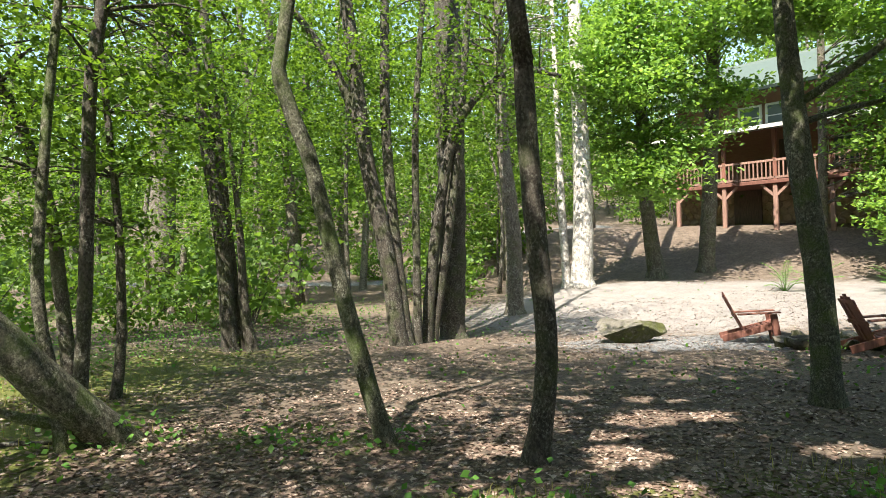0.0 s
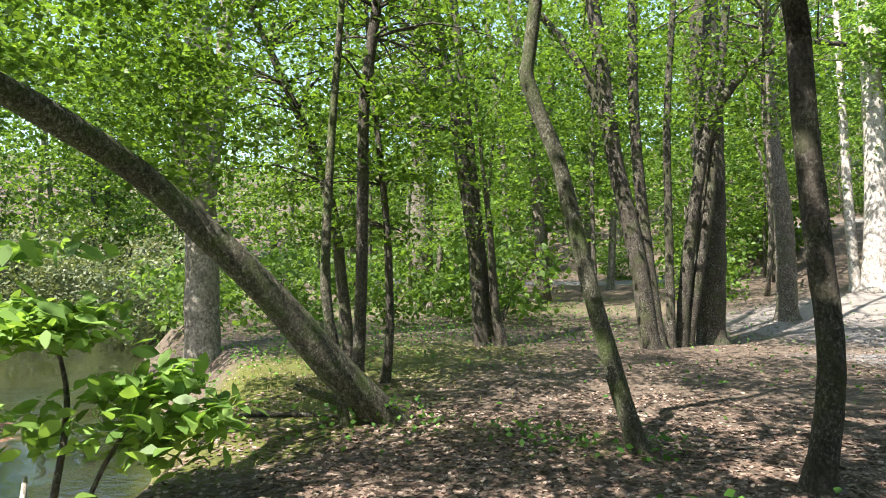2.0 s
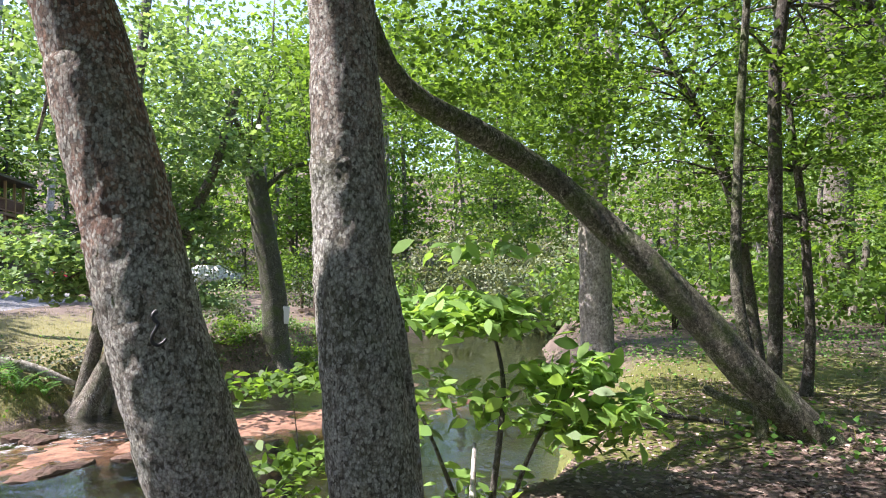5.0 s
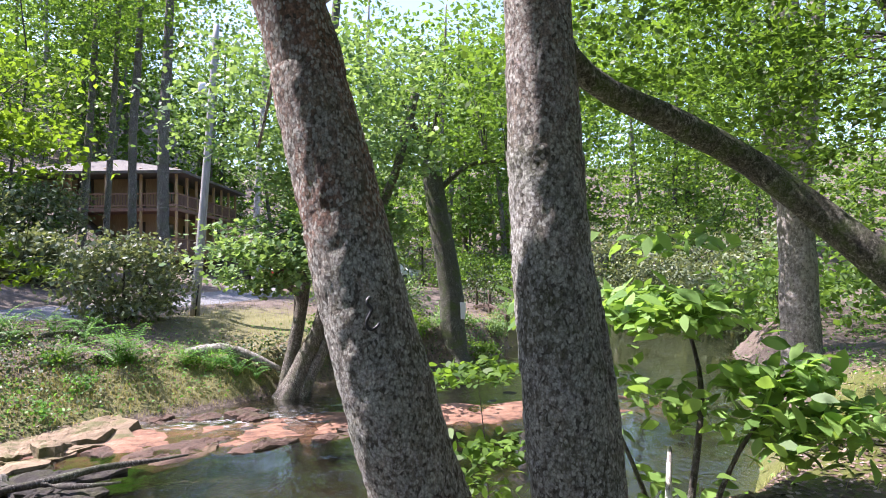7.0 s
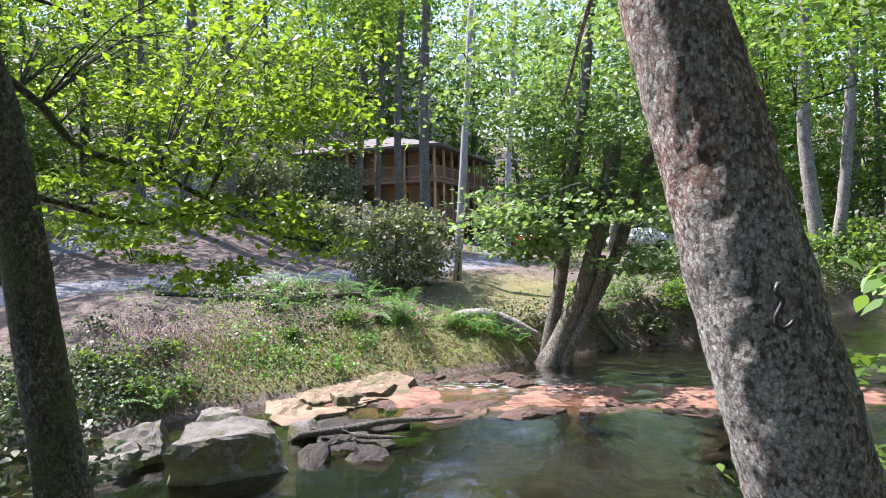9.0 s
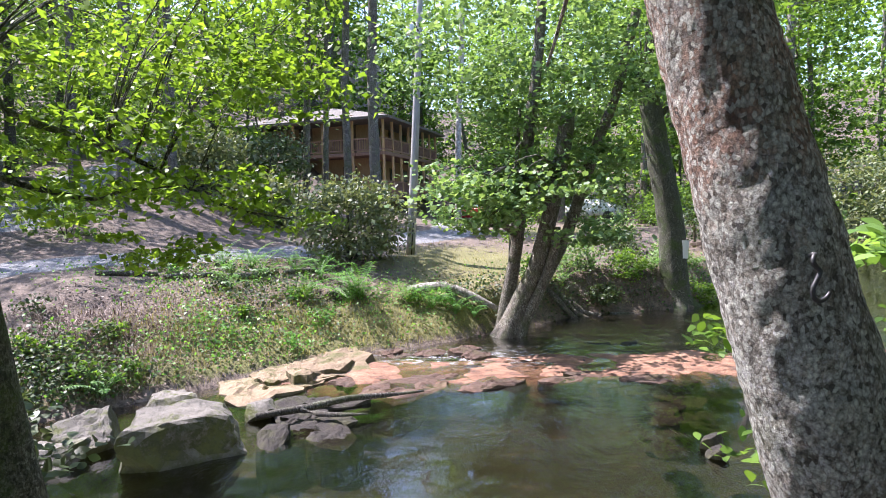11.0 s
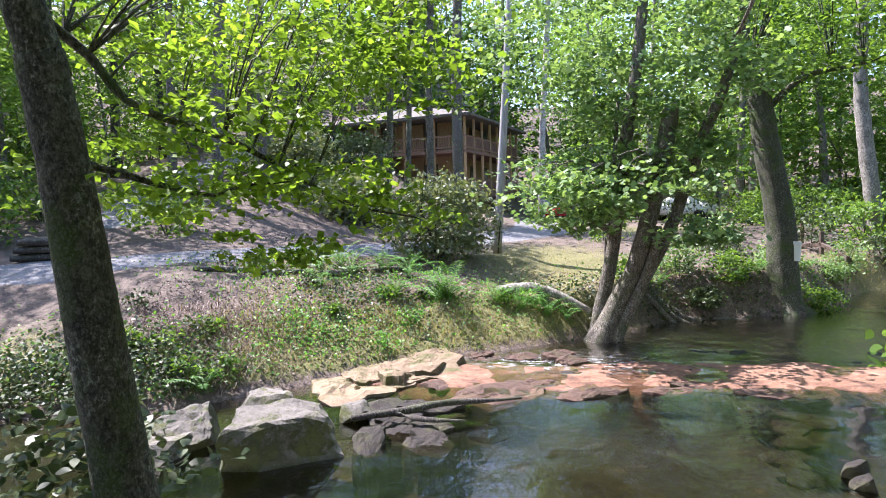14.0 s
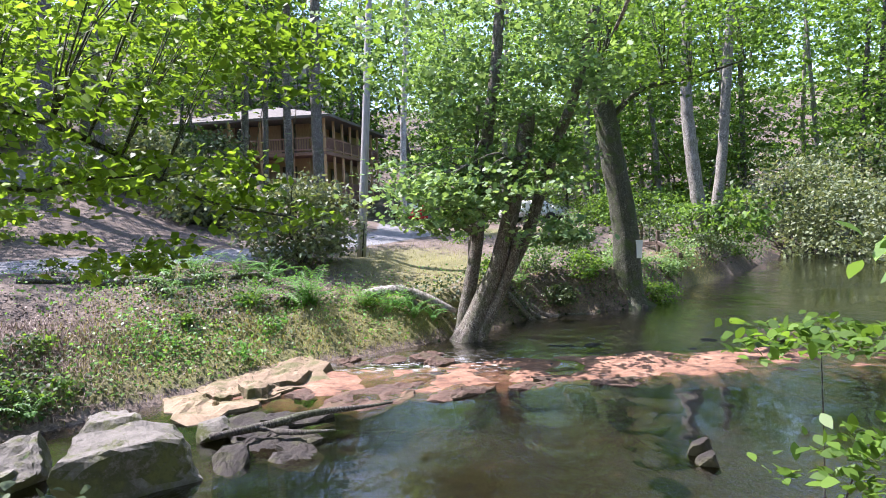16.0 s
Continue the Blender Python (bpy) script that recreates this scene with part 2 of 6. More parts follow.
def water_material():
    m = Mat("creek_water")
    clear = m.n.new("ShaderNodeBsdfTransparent")
    m.l.new(m.mix(m.attr("shelf"), (0.34, 0.31, 0.21), (0.68, 0.64, 0.55)), clear.inputs[0])
    gloss = m.n.new("ShaderNodeBsdfGlossy")
    gloss.inputs["Roughness"].default_value = 0.0
    fr = m.n.new("ShaderNodeFresnel")
    fr.inputs[0].default_value = 1.33
    calm = m.ramp(m.noise(0.45, 3, 0.55, (1, 1, 1), True), (0.42, 0.08), (0.6, 1.0))
    rip = m.maths("ADD", m.maths("MULTIPLY", m.noise(2.6, 2, 0.5, (1, 1.8, 1), True), 1.3), m.maths("MULTIPLY", m.noise(7, 2, 0.5, (1, 1.7, 1), True), 0.85))
    rip = m.maths("ADD", rip, m.maths("MULTIPLY", m.noise(20, 2, 0.55, (1, 1.6, 1), True), 0.4))
    rip = m.maths("MULTIPLY", rip, calm)
    nrm = m.bump(rip, 0.6, 0.028)
    m.l.new(nrm, gloss.inputs["Normal"])
    m.l.new(nrm, fr.inputs["Normal"])
    mx = m.n.new("ShaderNodeMixShader")
    m.l.new(m.maths("ADD", m.maths("MULTIPLY", fr.outputs[0], 2.3), 0.03), mx.inputs[0])
    m.l.new(clear.outputs[0], mx.inputs[1])
    m.l.new(gloss.outputs[0], mx.inputs[2])
    foam = m.n.new("ShaderNodeBsdfDiffuse")
    foam.inputs[0].default_value = (0.72, 0.74, 0.75, 1)
    streak = m.ramp(m.noise(7, 6, 0.75, (1.6, 0.5, 1), True), (0.52, 0.0), (0.62, 0.75))
    top = m.n.new("ShaderNodeMixShader")
    m.l.new(m.maths("MULTIPLY", streak, m.attr("foam")), top.inputs[0])
    m.l.new(mx.outputs[0], top.inputs[1])
    m.l.new(foam.outputs[0], top.inputs[2])
    m.l.new(top.outputs[0], m.out.inputs[0])
    return m.m


WATER = water_material()


def wood_material(name, dark, light, stretch=(14, 14, 1.2), rough=0.75):
    m = Mat(name)
    g = m.noise(3, 6, 0.65, stretch)
    rnd = m.n.new("ShaderNodeObjectInfo").outputs["Random"]
    col = m.mix(1.0, m.ramp(g, (0.3, dark), (0.7, light)), m.ramp(rnd, (0.0, 0.8), (1.0, 1.15)), "MULTIPLY")
    m.bump(g, 0.3, 0.01)
    return m.finish(col, rough)


WOOD_RED = wood_material("red_stained_wood", (0.12, 0.045, 0.035), (0.26, 0.11, 0.08))
WOOD_RAIL = wood_material("rail_timber", (0.19, 0.105, 0.085), (0.34, 0.21, 0.17))
WOOD_TAN = wood_material("tan_log_timber", (0.32, 0.20, 0.11), (0.55, 0.38, 0.23))
WOOD_GREY = wood_material("grey_pole_timber", (0.20, 0.19, 0.18), (0.38, 0.37, 0.36))
WOOD_DARK = wood_material("dark_weathered_timber", (0.05, 0.035, 0.025), (0.14, 0.10, 0.075))
SIDING = wood_material("brown_siding", (0.17, 0.085, 0.055), (0.30, 0.165, 0.105), (1.2, 1.2, 18))
ROOF_GREEN = Mat("green_metal_roof").finish((0.075, 0.105, 0.09), 0.65)
ROOF_GREY = stone_material("grey_roof_shingle", (0.10, 0.092, 0.085), (0.19, 0.175, 0.16))
TEAL = Mat("teal_paint").finish((0.03, 0.22, 0.20), 0.55)
WHITE = Mat("white_paint").finish((0.75, 0.75, 0.73), 0.6)
BLACK = Mat("black_rubber").finish((0.02, 0.02, 0.02), 0.7)
RED_CAR = Mat("red_car_paint").finish((0.45, 0.03, 0.04), 0.25)
STEEL = Mat("dark_steel").finish((0.07, 0.07, 0.075), 0.5, 0.8)
GLASS = Mat("window_glass").finish((0.10, 0.13, 0.14), 0.08)


# ---- helpers for things ----
def mesh_object(name, mesh, material, parent=None, label=""):
    mesh.materials.append(material)
    ob = new(name, mesh)
    if parent:
        ob.parent = parent
    if label:
        ob["label"] = label
    return ob


def part(name, bm, material, parent=None, label="", smooth=True):
    mesh = bpy.data.meshes.new(name)
    bm.to_mesh(mesh)
    bm.free()
    if smooth:
        mesh.shade_smooth()
    return mesh_object(name, mesh, material, parent, label)


def thing(name, m, label, category, group="", kind=""):
    ob = new(name)
    ob.matrix_world = m
    return tagged(ob, label, category, group, kind)


def box(size, at=(0, 0, 0), rot=(0, 0, 0), bevel=0.0, bm=None):
    """A bevelled box, its middle at the place given."""
    b = bmesh.new()
    bmesh.ops.create_cube(b, size=1, matrix=Matrix.Diagonal((*size, 1)))
    if bevel:
        bmesh.ops.bevel(b, geom=b.edges[:], offset=bevel, segments=1, affect="EDGES")
    bmesh.ops.transform(b, matrix=pose(*at, *rot), verts=b.verts)
    if bm is None:
        return b
    tmp = bpy.data.meshes.new("tmp")
    b.to_mesh(tmp)
    b.free()
    bm.from_mesh(tmp)
    bpy.data.meshes.remove(tmp)
    return bm


def spline(points, step):
    """Points (x, y, z, r) along a smooth curve through the given ones."""
    p = np.array(points, float)
    p = np.vstack([2 * p[0] - p[1], p, 2 * p[-1] - p[-2]])
    out = []
    for i in range(1, len(p) - 2):
        n = max(2, int(np.linalg.norm(p[i + 1, :3] - p[i, :3]) / step))
        for u in np.arange(n) / n:
            out.append(0.5 * (2 * p[i] + (p[i + 1] - p[i - 1]) * u + (2 * p[i - 1] - 5 * p[i] + 4 * p[i + 1] - p[i + 2]) * u ** 2
                              + (3 * p[i] - p[i - 1] - 3 * p[i + 1] + p[i + 2]) * u ** 3))
    out.append(p[-2])
    return np.array(out)


def tube(points, step=0.25, sides=10, rough=0.08, flare=0.0, bm=None, grit=0.0):
    """A round limb along points (x, y, z, radius), knobbly, closed at both ends."""
    s = spline(points, step)
    bm = bm or bmesh.new()
    rings = []
    ref = Vector((0.31, 0.95, 0.07)).normalized()
    for i, (x, y, z, r) in enumerate(s):
        a, b = s[max(0, i - 1), :3], s[min(len(s) - 1, i + 1), :3]
        d = Vector(b - a).normalized()
        u = d.cross(ref).normalized() if abs(d.dot(ref)) < 0.97 else d.cross(Vector((1, 0, 0))).normalized()
        v = d.cross(u)
        grow = 1 + flare * max(0, 1 - (z - s[0, 2]) / 0.5) ** 2
        ring = []
        for k in range(sides):
            an = 2 * math.pi * k / sides
            q = Vector((x, y, z)) + (u * math.cos(an) + v * math.sin(an)) * max(r, 0.002)
            f = 1 + rough * noise.noise(q * (0.5 / max(r, 0.05))) + rough * 0.6 * noise.noise(q * (1.6 / max(r, 0.05)))
            lobes = 1 + (grow - 1) * (0.65 + 0.5 * math.cos(an * 4 + x))
            flake = 1 + grit / max(r, 0.02) * (noise.noise(q * 24) + 0.7 * noise.noise(q * 55)) if grit else 1
            ring.append(bm.verts.new(Vector((x, y, z)) + (q - Vector((x, y, z))) * f * lobes * flake))
        rings.append(ring)
    for a, b in zip(rings, rings[1:]):
        for k in range(sides):
            bm.faces.new((a[k], a[(k + 1) % sides], b[(k + 1) % sides], b[k]))
    bm.faces.new(rings[0][::-1])
    bm.faces.new(rings[-1])
    return bm


def leaf_mesh(name, centres, sizes, flat=0.55, narrow=0.34, rng=None, lobed=False, oval=False):
    """One mesh of many small folded leaves, most of them lying flat."""
    rng = rng or np.random.default_rng(1)
    c = np.asarray(centres, float)
    n = len(c)
    s = (np.ones(n) * sizes * rng.uniform(0.7, 1.25, n))[:, None]
    nor = rng.normal(size=(n, 3)) * flat + (0, 0, 1)
    nor /= np.linalg.norm(nor, axis=1)[:, None]
    d = np.cross(nor, rng.normal(size=(n, 3)))
    d /= np.linalg.norm(d, axis=1)[:, None]
    e = np.cross(nor, d)
    w = narrow * s
    if lobed:
        outline = [(-0.5, 0.0, 0.0), (-0.28, 1.0, 0.06), (0.0, 0.62, 0.0), (0.12, 1.25, -0.05), (0.55, 0.0, -0.1), (0.12, -1.25, -0.05), (0.0, -0.62, 0.0), (-0.28, -1.0, 0.06)]
    elif oval:
        outline = [(-0.5, 0.0, 0.0), (-0.3, 0.62, 0.02), (0.0, 1.0, 0.05), (0.28, 0.72, 0.0), (0.55, 0.0, -0.14), (0.28, -0.72, 0.0), (0.0, -1.0, 0.05), (-0.3, -0.62, 0.02)]
    else:
        outline = [(-0.5, 0.0, 0.0), (0.0, 1.0, 0.05), (0.5, 0.0, -0.1), (0.0, -1.0, 0.05)]
    k = len(outline)
    v = np.stack([c + d * a * s + e * b * w + nor * h * s for a, b, h in outline], 1).reshape(-1, 3)
    mesh = bpy.data.meshes.new(name)
    mesh.vertices.add(n * k)
    mesh.vertices.foreach_set("co", v.ravel())
    mesh.loops.add(n * k)
    mesh.loops.foreach_set("vertex_index", np.arange(n * k))
    mesh.polygons.add(n)
    mesh.polygons.foreach_set("loop_start", np.arange(n) * k)
    mesh.update(calc_edges=True)
    return mesh


# ---- the lie of the land ----
NEAR_EDGE = [(-5.6, -40), (-5.6, -12), (-5.2, -5), (-4.9, -2), (-4.6, 0.5), (-4.9, 3.0), (-6.3, 5.5), (-8.6, 8.2), (-11.5, 10.5), (-16, 14.5), (-20, 20), (-24, 30), (-30, 60)]
FAR_EDGE = [(-9.6, -40), (-9.2, -12), (-9.0, -6), (-10.2, -4.4), (-12.2, -2.0), (-13.6, 0.3), (-14.5, 1.6), (-16.0, 3.4), (-16.4, 6.3), (-19.4, 8.9), (-23, 13.4), (-28, 17.5), (-33, 26), (-40, 60)]
WATER_Z = -1.15


def step(a, b, x):
    u = np.clip((x - a) / (b - a), 0, 1)
    return u * u * (3 - 2 * u)


def line_distance(x, y, line):
    """Distance to a polyline, and on which side (+1: to the east of it)."""
    best = np.full(np.shape(x), 1e9)
    side = np.ones(np.shape(x))
    for (ax, ay), (bx, by) in zip(line, line[1:]):
        ux, uy = bx - ax, by - ay
        k = np.clip(((x - ax) * ux + (y - ay) * uy) / (ux * ux + uy * uy), 0, 1)
        dx, dy = x - ax - k * ux, y - ay - k * uy
        dd = np.hypot(dx, dy)
        sd = np.where(ux * (y - ay) - uy * (x - ax) < 0, 1.0, -1.0)
        closer = dd < best - 1e-9
        best, side = np.where(closer, dd, best), np.where(closer, sd, side)
    return best * side


def waves(x, y, k, seed=0.0):
    """Smooth unevenness between -1 and 1."""
    return (np.sin(x * k + 1.7 * np.sin(y * k * 0.7 + seed)) * np.cos(y * k * 1.13 + 1.3 * np.sin(x * k * 0.8 + 2 + seed)))


def shoal_at(x, y):
    """The shelf of reddish stone that the creek runs over."""
    return np.exp(-((line_distance(x, y, [(-11.8, -3.4), (-11.3, -1.6), (-11.15, 0.0), (-11.3, 1.6), (-11.1, 3.6), (-10.9, 5.5), (-10.8, 7.2)])) / 1.15) ** 4)


def height(x, y):
    x, y = np.asarray(x, float), np.asarray(y, float)
    a = line_distance(x, y, NEAR_EDGE)
    b = -line_distance(x, y, FAR_EDGE)
    # near side: a steep bank, a level terrace, rising north and to the house on the knoll
    s = 0.46 * x + 0.89 * y
    near = WATER_Z - 0.1 + 1.25 * step(0.0, 1.5, a) + 0.035 * np.clip(y - 14, 0, 60) + (0.75 * step(13.5, 20, s) + 2.0 * step(22, 31, s)) * step(-3, 6, x) + 2.5 * step(34, 60, y)
    # far side: a bank up to the lane, the hill behind it to the south-west
    steep = step(-1, 1.5, y)
    gentle = 1.75 * (1 - np.exp(-np.clip(b, 0, 99) / 2.3)) + 0.25 * step(-4, -9, y) * step(1.5, 4, b)
    rise = gentle * (1 - steep) + steep * (1.05 * step(0.0, 0.9, b) + 0.6 * step(1.0, 7.0, b)) + 0.07 * waves(x, y, 2.0, 3.0) * step(0.3, 1.0, b) * step(6, 3, b)
    hill = np.clip(b - 8.5, 0, 60) * (0.20 * step(-2, -12, y) + 0.05 * step(3, -3, y))
    far = WATER_Z - 0.1 + rise + hill + 0.02 * np.clip(b - 10, 0, 60)
    bed = WATER_Z - 0.10 - 0.40 * step(0.3, 2.0, np.minimum(-a, -b))
    bed = bed + (WATER_Z + 0.018 + 0.026 * waves(x, y, 2.3) + 0.014 * waves(x, y, 6.1, 2.0) - bed) * np.clip(shoal_at(x, y) * 1.15, 0, 1)
    h = np.where(a > 0, near, np.where(b > 0, far, bed))
    far_off = np.hypot(x, y)
    h = h + 0.035 * waves(x, y, 1.1) * step(0, 1.5, np.maximum(a, b)) + 0.02 * waves(x, y, 3.1, 1.0) + 0.4 * waves(x, y, 0.09, 2.0) * step(25, 70, far_off)
    return h + 20 * step(48, 135, far_off)


def ground_z(x, y):
    return float(height(x, y))


LANE = [(-9, -30), (-12.6, -14), (-14.0, -10.0), (-16.3, -7.6), (-19.4, -4.8), (-23, -1.5), (-29, 1.0), (-38, 1.5), (-55, 6)]
SPUR = [(-21, -13), (-28, -14.5), (-42, -12)]
NORTH_LANE = [(-30, 40), (-12, 33), (-4, 33), (3, 34), (9, 38)]


def build_ground():
    def axis(lo, hi, fine_lo, fine_hi, fine):
        inner = np.arange(fine_lo, fine_hi + fine, fine)
        left, right, stepsize = [], [], fine
        p, q = fine_lo, fine_hi
        while p > lo or q < hi:
            stepsize *= 1.12
            p, q = p - stepsize, q + stepsize
            left.append(p), right.append(q)
        return np.array(left[::-1] + list(inner) + right)
    xs, ys = axis(-600, 600, -22, 12, 0.16), axis(-600, 600, -10, 20, 0.2)
    gx, gy = np.meshgrid(xs, ys)
    gz = height(gx, gy)
    nx, ny = len(xs), len(ys)
    mesh = bpy.data.meshes.new("ground")
    mesh.vertices.add(nx * ny)
    mesh.vertices.foreach_set("co", np.stack([gx, gy, gz], -1).ravel())
    i = (np.arange(ny - 1)[:, None] * nx + np.arange(nx - 1)[None]).ravel()
    loops = np.stack([i, i + 1, i + nx + 1, i + nx], 1).ravel()
    mesh.loops.add(len(loops))
    mesh.loops.foreach_set("vertex_index", loops)
    mesh.polygons.add(len(i))
    mesh.polygons.foreach_set("loop_start", np.arange(len(i)) * 4)
    mesh.update(calc_edges=True)
    mesh.shade_smooth()
    a, b = line_distance(gx, gy, NEAR_EDGE), -line_distance(gx, gy, FAR_EDGE)
    lane = np.minimum(np.minimum(np.abs(line_distance(gx, gy, LANE)), np.abs(line_distance(gx, gy, SPUR))), np.abs(line_distance(gx, gy, NORTH_LANE)))
    blob = lambda cx, cy, rx, ry: np.exp(-((gx - cx) / rx) ** 2 - ((gy - cy) / ry) ** 2)
    masks = {
        "sand": np.clip(1.3 * blob(8, 16.5, 6.5, 3.4) + 0.8 * blob(4, 17, 3, 2), 0, 1),
        "gravel": np.clip(step(1.45, 1.0, lane) + 0.9 * blob(5, 12.2, 4, 1.2), 0, 1),
        "moss": np.clip(0.95 * blob(-5.2, 6.2, 2.2, 3.0) + 0.8 * blob(-4.0, 4.4, 0.9, 1.4) + 0.75 * blob(0.6, 3.6, 1.6, 0.9) + 0.5 * blob(-1.2, 5.6, 1.6, 0.8) + 0.6 * blob(-5, 11, 4, 3) + 0.7 * step(0.1, 0.4, b) * step(1.6, 0.7, b) * step(2.5, 0.5, gy) * step(-6.5, -4.5, gy) + 0.7 * blob(3.2, 4.2, 1.6, 0.8), 0, 1),
        "grass": np.clip(0.7 * blob(-20.5, 10.0, 2.2, 2.2) + 0.62 * step(0.1, 0.5, b) * step(3.0, 1.0, b) * step(2, -1, gy) + 0.95 * blob(-18, 0.6, 3.6, 2.6) + 0.9 * step(5, 10, b) * step(1, 6, gy) * step(40, 28, np.hypot(gx, gy)) + 0.6 * blob(-8, 20, 8, 4) + 0.3 * blob(-17.6, 6.6, 1.2, 1.4), 0, 1),
        "shoal": shoal_at(gx, gy) * step(0.3, -0.2, np.maximum(a, b)),
        "bed": np.clip(step(0.12, -0.1, np.maximum(a, b)), 0, 1),
    }
    for name, values in masks.items():
        mesh.attributes.new(name, "FLOAT", "POINT").data.foreach_set("value", values.ravel())
    return tagged(mesh_object("ground", mesh, ground_material()), "leaf-strewn forest floor with moss, gravel lane and creek bed", "ground", kind="structure")


build_ground()


def build_water():
    """The creek's surface: flat sheets round a rippled reach over the shelf."""
    x0, x1, y0, y1, st = -17.0, -6.0, -7.0, 9.0, 0.1
    xs, ys = np.arange(x0, x1 + st / 2, st), np.arange(y0, y1 + st / 2, st)
    gx, gy = np.meshgrid(xs, ys)
    fade = step(0, 1.0, np.minimum(np.minimum(gx - x0, x1 - gx), np.minimum(gy - y0, y1 - gy)))
    shelf = shoal_at(gx, gy)
    gz = WATER_Z + fade * ((0.010 * waves(gx, gy, 5.2, 1.0) + 0.008 * waves(gx, gy, 9.7, 4.0)) * (0.25 + 0.75 * shelf) + 0.012 * shelf)
    nx, ny = len(xs), len(ys)
    i = (np.arange(ny - 1)[:, None] * nx + np.arange(nx - 1)[None]).ravel()
    verts = np.stack([gx, gy, gz], -1).reshape(-1, 3).tolist()
    faces = np.stack([i, i + 1, i + nx + 1, i + nx], 1).tolist()
    n = len(verts)
    for a, b, c, d in ((-60, x0, -60, 60), (x1, -2.0, -60, 60), (x0, x1, -60, y0), (x0, x1, y1, 60)):
        verts += [(a, c, WATER_Z), (b, c, WATER_Z), (b, d, WATER_Z), (a, d, WATER_Z)]
        faces.append((n, n + 1, n + 2, n + 3))
        n += 4
    wm = bpy.data.meshes.new("water")
    wm.from_pydata(verts, [], faces)
    wm.shade_smooth()
    v = np.array(verts)
    foam = np.exp(-((v[:, 0] + 12.2) / 0.55) ** 2 - ((v[:, 1] + 0.1) / 1.3) ** 2) + 0.7 * np.exp(-((v[:, 0] + 11.7) / 0.5) ** 2 - ((v[:, 1] - 1.6) / 1.2) ** 2) + 0.35 * np.exp(-((v[:, 0] + 20.5) / 1.2) ** 2 - ((v[:, 1] - 11.0) / 1.2) ** 2)
    wm.attributes.new("shelf", "FLOAT", "POINT").data.foreach_set("value", shoal_at(v[:, 0], v[:, 1]))
    wm.attributes.new("foam", "FLOAT", "POINT").data.foreach_set("value", foam)
    tagged(mesh_object("water", wm, WATER), "shallow clear creek water with ripples over reddish stone", "creek", kind="structure").visible_shadow = False


build_water()

# patches of ground that the sun reaches through gaps in the canopy: x, y, radii
GAPS = [(8.5, 18.3, 6.5, 2.0), (7, 15.5, 3.0, 0.8), (4.5, 19.5, 1.6, 1.4), (-12.4, -2.2, 1.7, 1.2), (-11.0, 4.0, 0.85, 2.6), (-11.2, 0.6, 0.85, 2.4), (-1.7, 1.5, 0.8, 1.0), (11.5, 25.5, 6.0, 3.0), (14, 30, 6, 4), (-4.7, -1.5, 1.2, 1.3), (-11.8, -5.0, 1.6, 1.0), (-8.4, -3.8, 1.0, 0.8),
        (-3.6, 3.25, 0.9, 1.1), (2.2, 6.2, 0.6, 0.3), (1.4, 5.0, 0.4, 0.35), (-0.9, 8.3, 0.7, 0.3), (-2.2, 9.3, 0.6, 0.3), (3.2, 5.1, 0.5, 0.25), (-18.5, 0.6, 3.0, 1.6), (-22, 9, 4, 2),
        (0.2, 4.0, 0.5, 0.2), (-5.8, 8.5, 0.7, 0.6), (-8, 21, 5, 2.5), (12, 21, 4, 2)]

fleck = random.Random(14)
FLECKS = [(fleck.uniform(-3.2, 6.5), fleck.uniform(2.6, 9.5), fleck.uniform(0.12, 0.42), fleck.uniform(0.1, 0.24)) for _ in range(30)] + [(-3.4, 4.8, 0.35, 0.6)]


SUNLIT = [(-21, 14, 4), (-27, 19, 4), (11, 24.5, 4), (14, 29, 4), (-38, -3, 4), (-25, 19, 2.5), (8.5, 18, 3.5), (-9, 17, 3.5), (-1.7, 1.4, 0.3), (-4.2, -1.5, 0.9), (-11.3, 1.5, 3.6), (-11.5, -4, 2.6), (-18.5, 0.6, 2.5)]


def shades_sunlit(x, y, reach):
    """True when a crown there would stand between the sun and a sunlit place."""
    g = ground_z(x, y)
    return any(math.hypot(x - SUN.x / SUN.z * z - cx, y - SUN.y / SUN.z * z - cy) < r + reach for z in (4, 8, 12, 16) for cx, cy, r in SUNLIT)


def shade_only(points):
    """Drops the leaves that would close the gaps in the canopy."""
    p = np.asarray(points)
    g = height(p[:, 0], p[:, 1])
    gx = p[:, 0] - SUN.x / SUN.z * (p[:, 2] - g)
    gy = p[:, 1] - SUN.y / SUN.z * (p[:, 2] - g)
    keep = np.ones(len(p), bool)
    rag = 0.95 + 0.55 * waves(gx, gy, 7.0, 1.0) + 0.35 * waves(gx, gy, 17.0, 5.0)
    for cx, cy, rx, ry in GAPS + FLECKS:
        keep &= (((gx - cx) / rx) ** 2 + ((gy - cy) / ry) ** 2 > rag) | (p[:, 2] - g < 3.4)
    return p[keep]


def cloud(rng, middle, radii, clumps, per, spread, hollow=0.45, droop=0.22):
    """Points for leaves: flat sprays set about in an uneven crown."""
    d = rng.normal(size=(clumps, 3))
    d /= np.linalg.norm(d, axis=1)[:, None]
    c = np.array(middle) + d * np.array(radii) * (rng.uniform(hollow ** 3, 1, clumps) ** (1 / 3))[:, None]
    s = spread * rng.uniform(0.6, 1.4, clumps)
    p = np.repeat(c, per, 0) + rng.normal(size=(clumps * per, 3)) * np.repeat(s, per)[:, None] * (1, 1, droop)
    return p, c


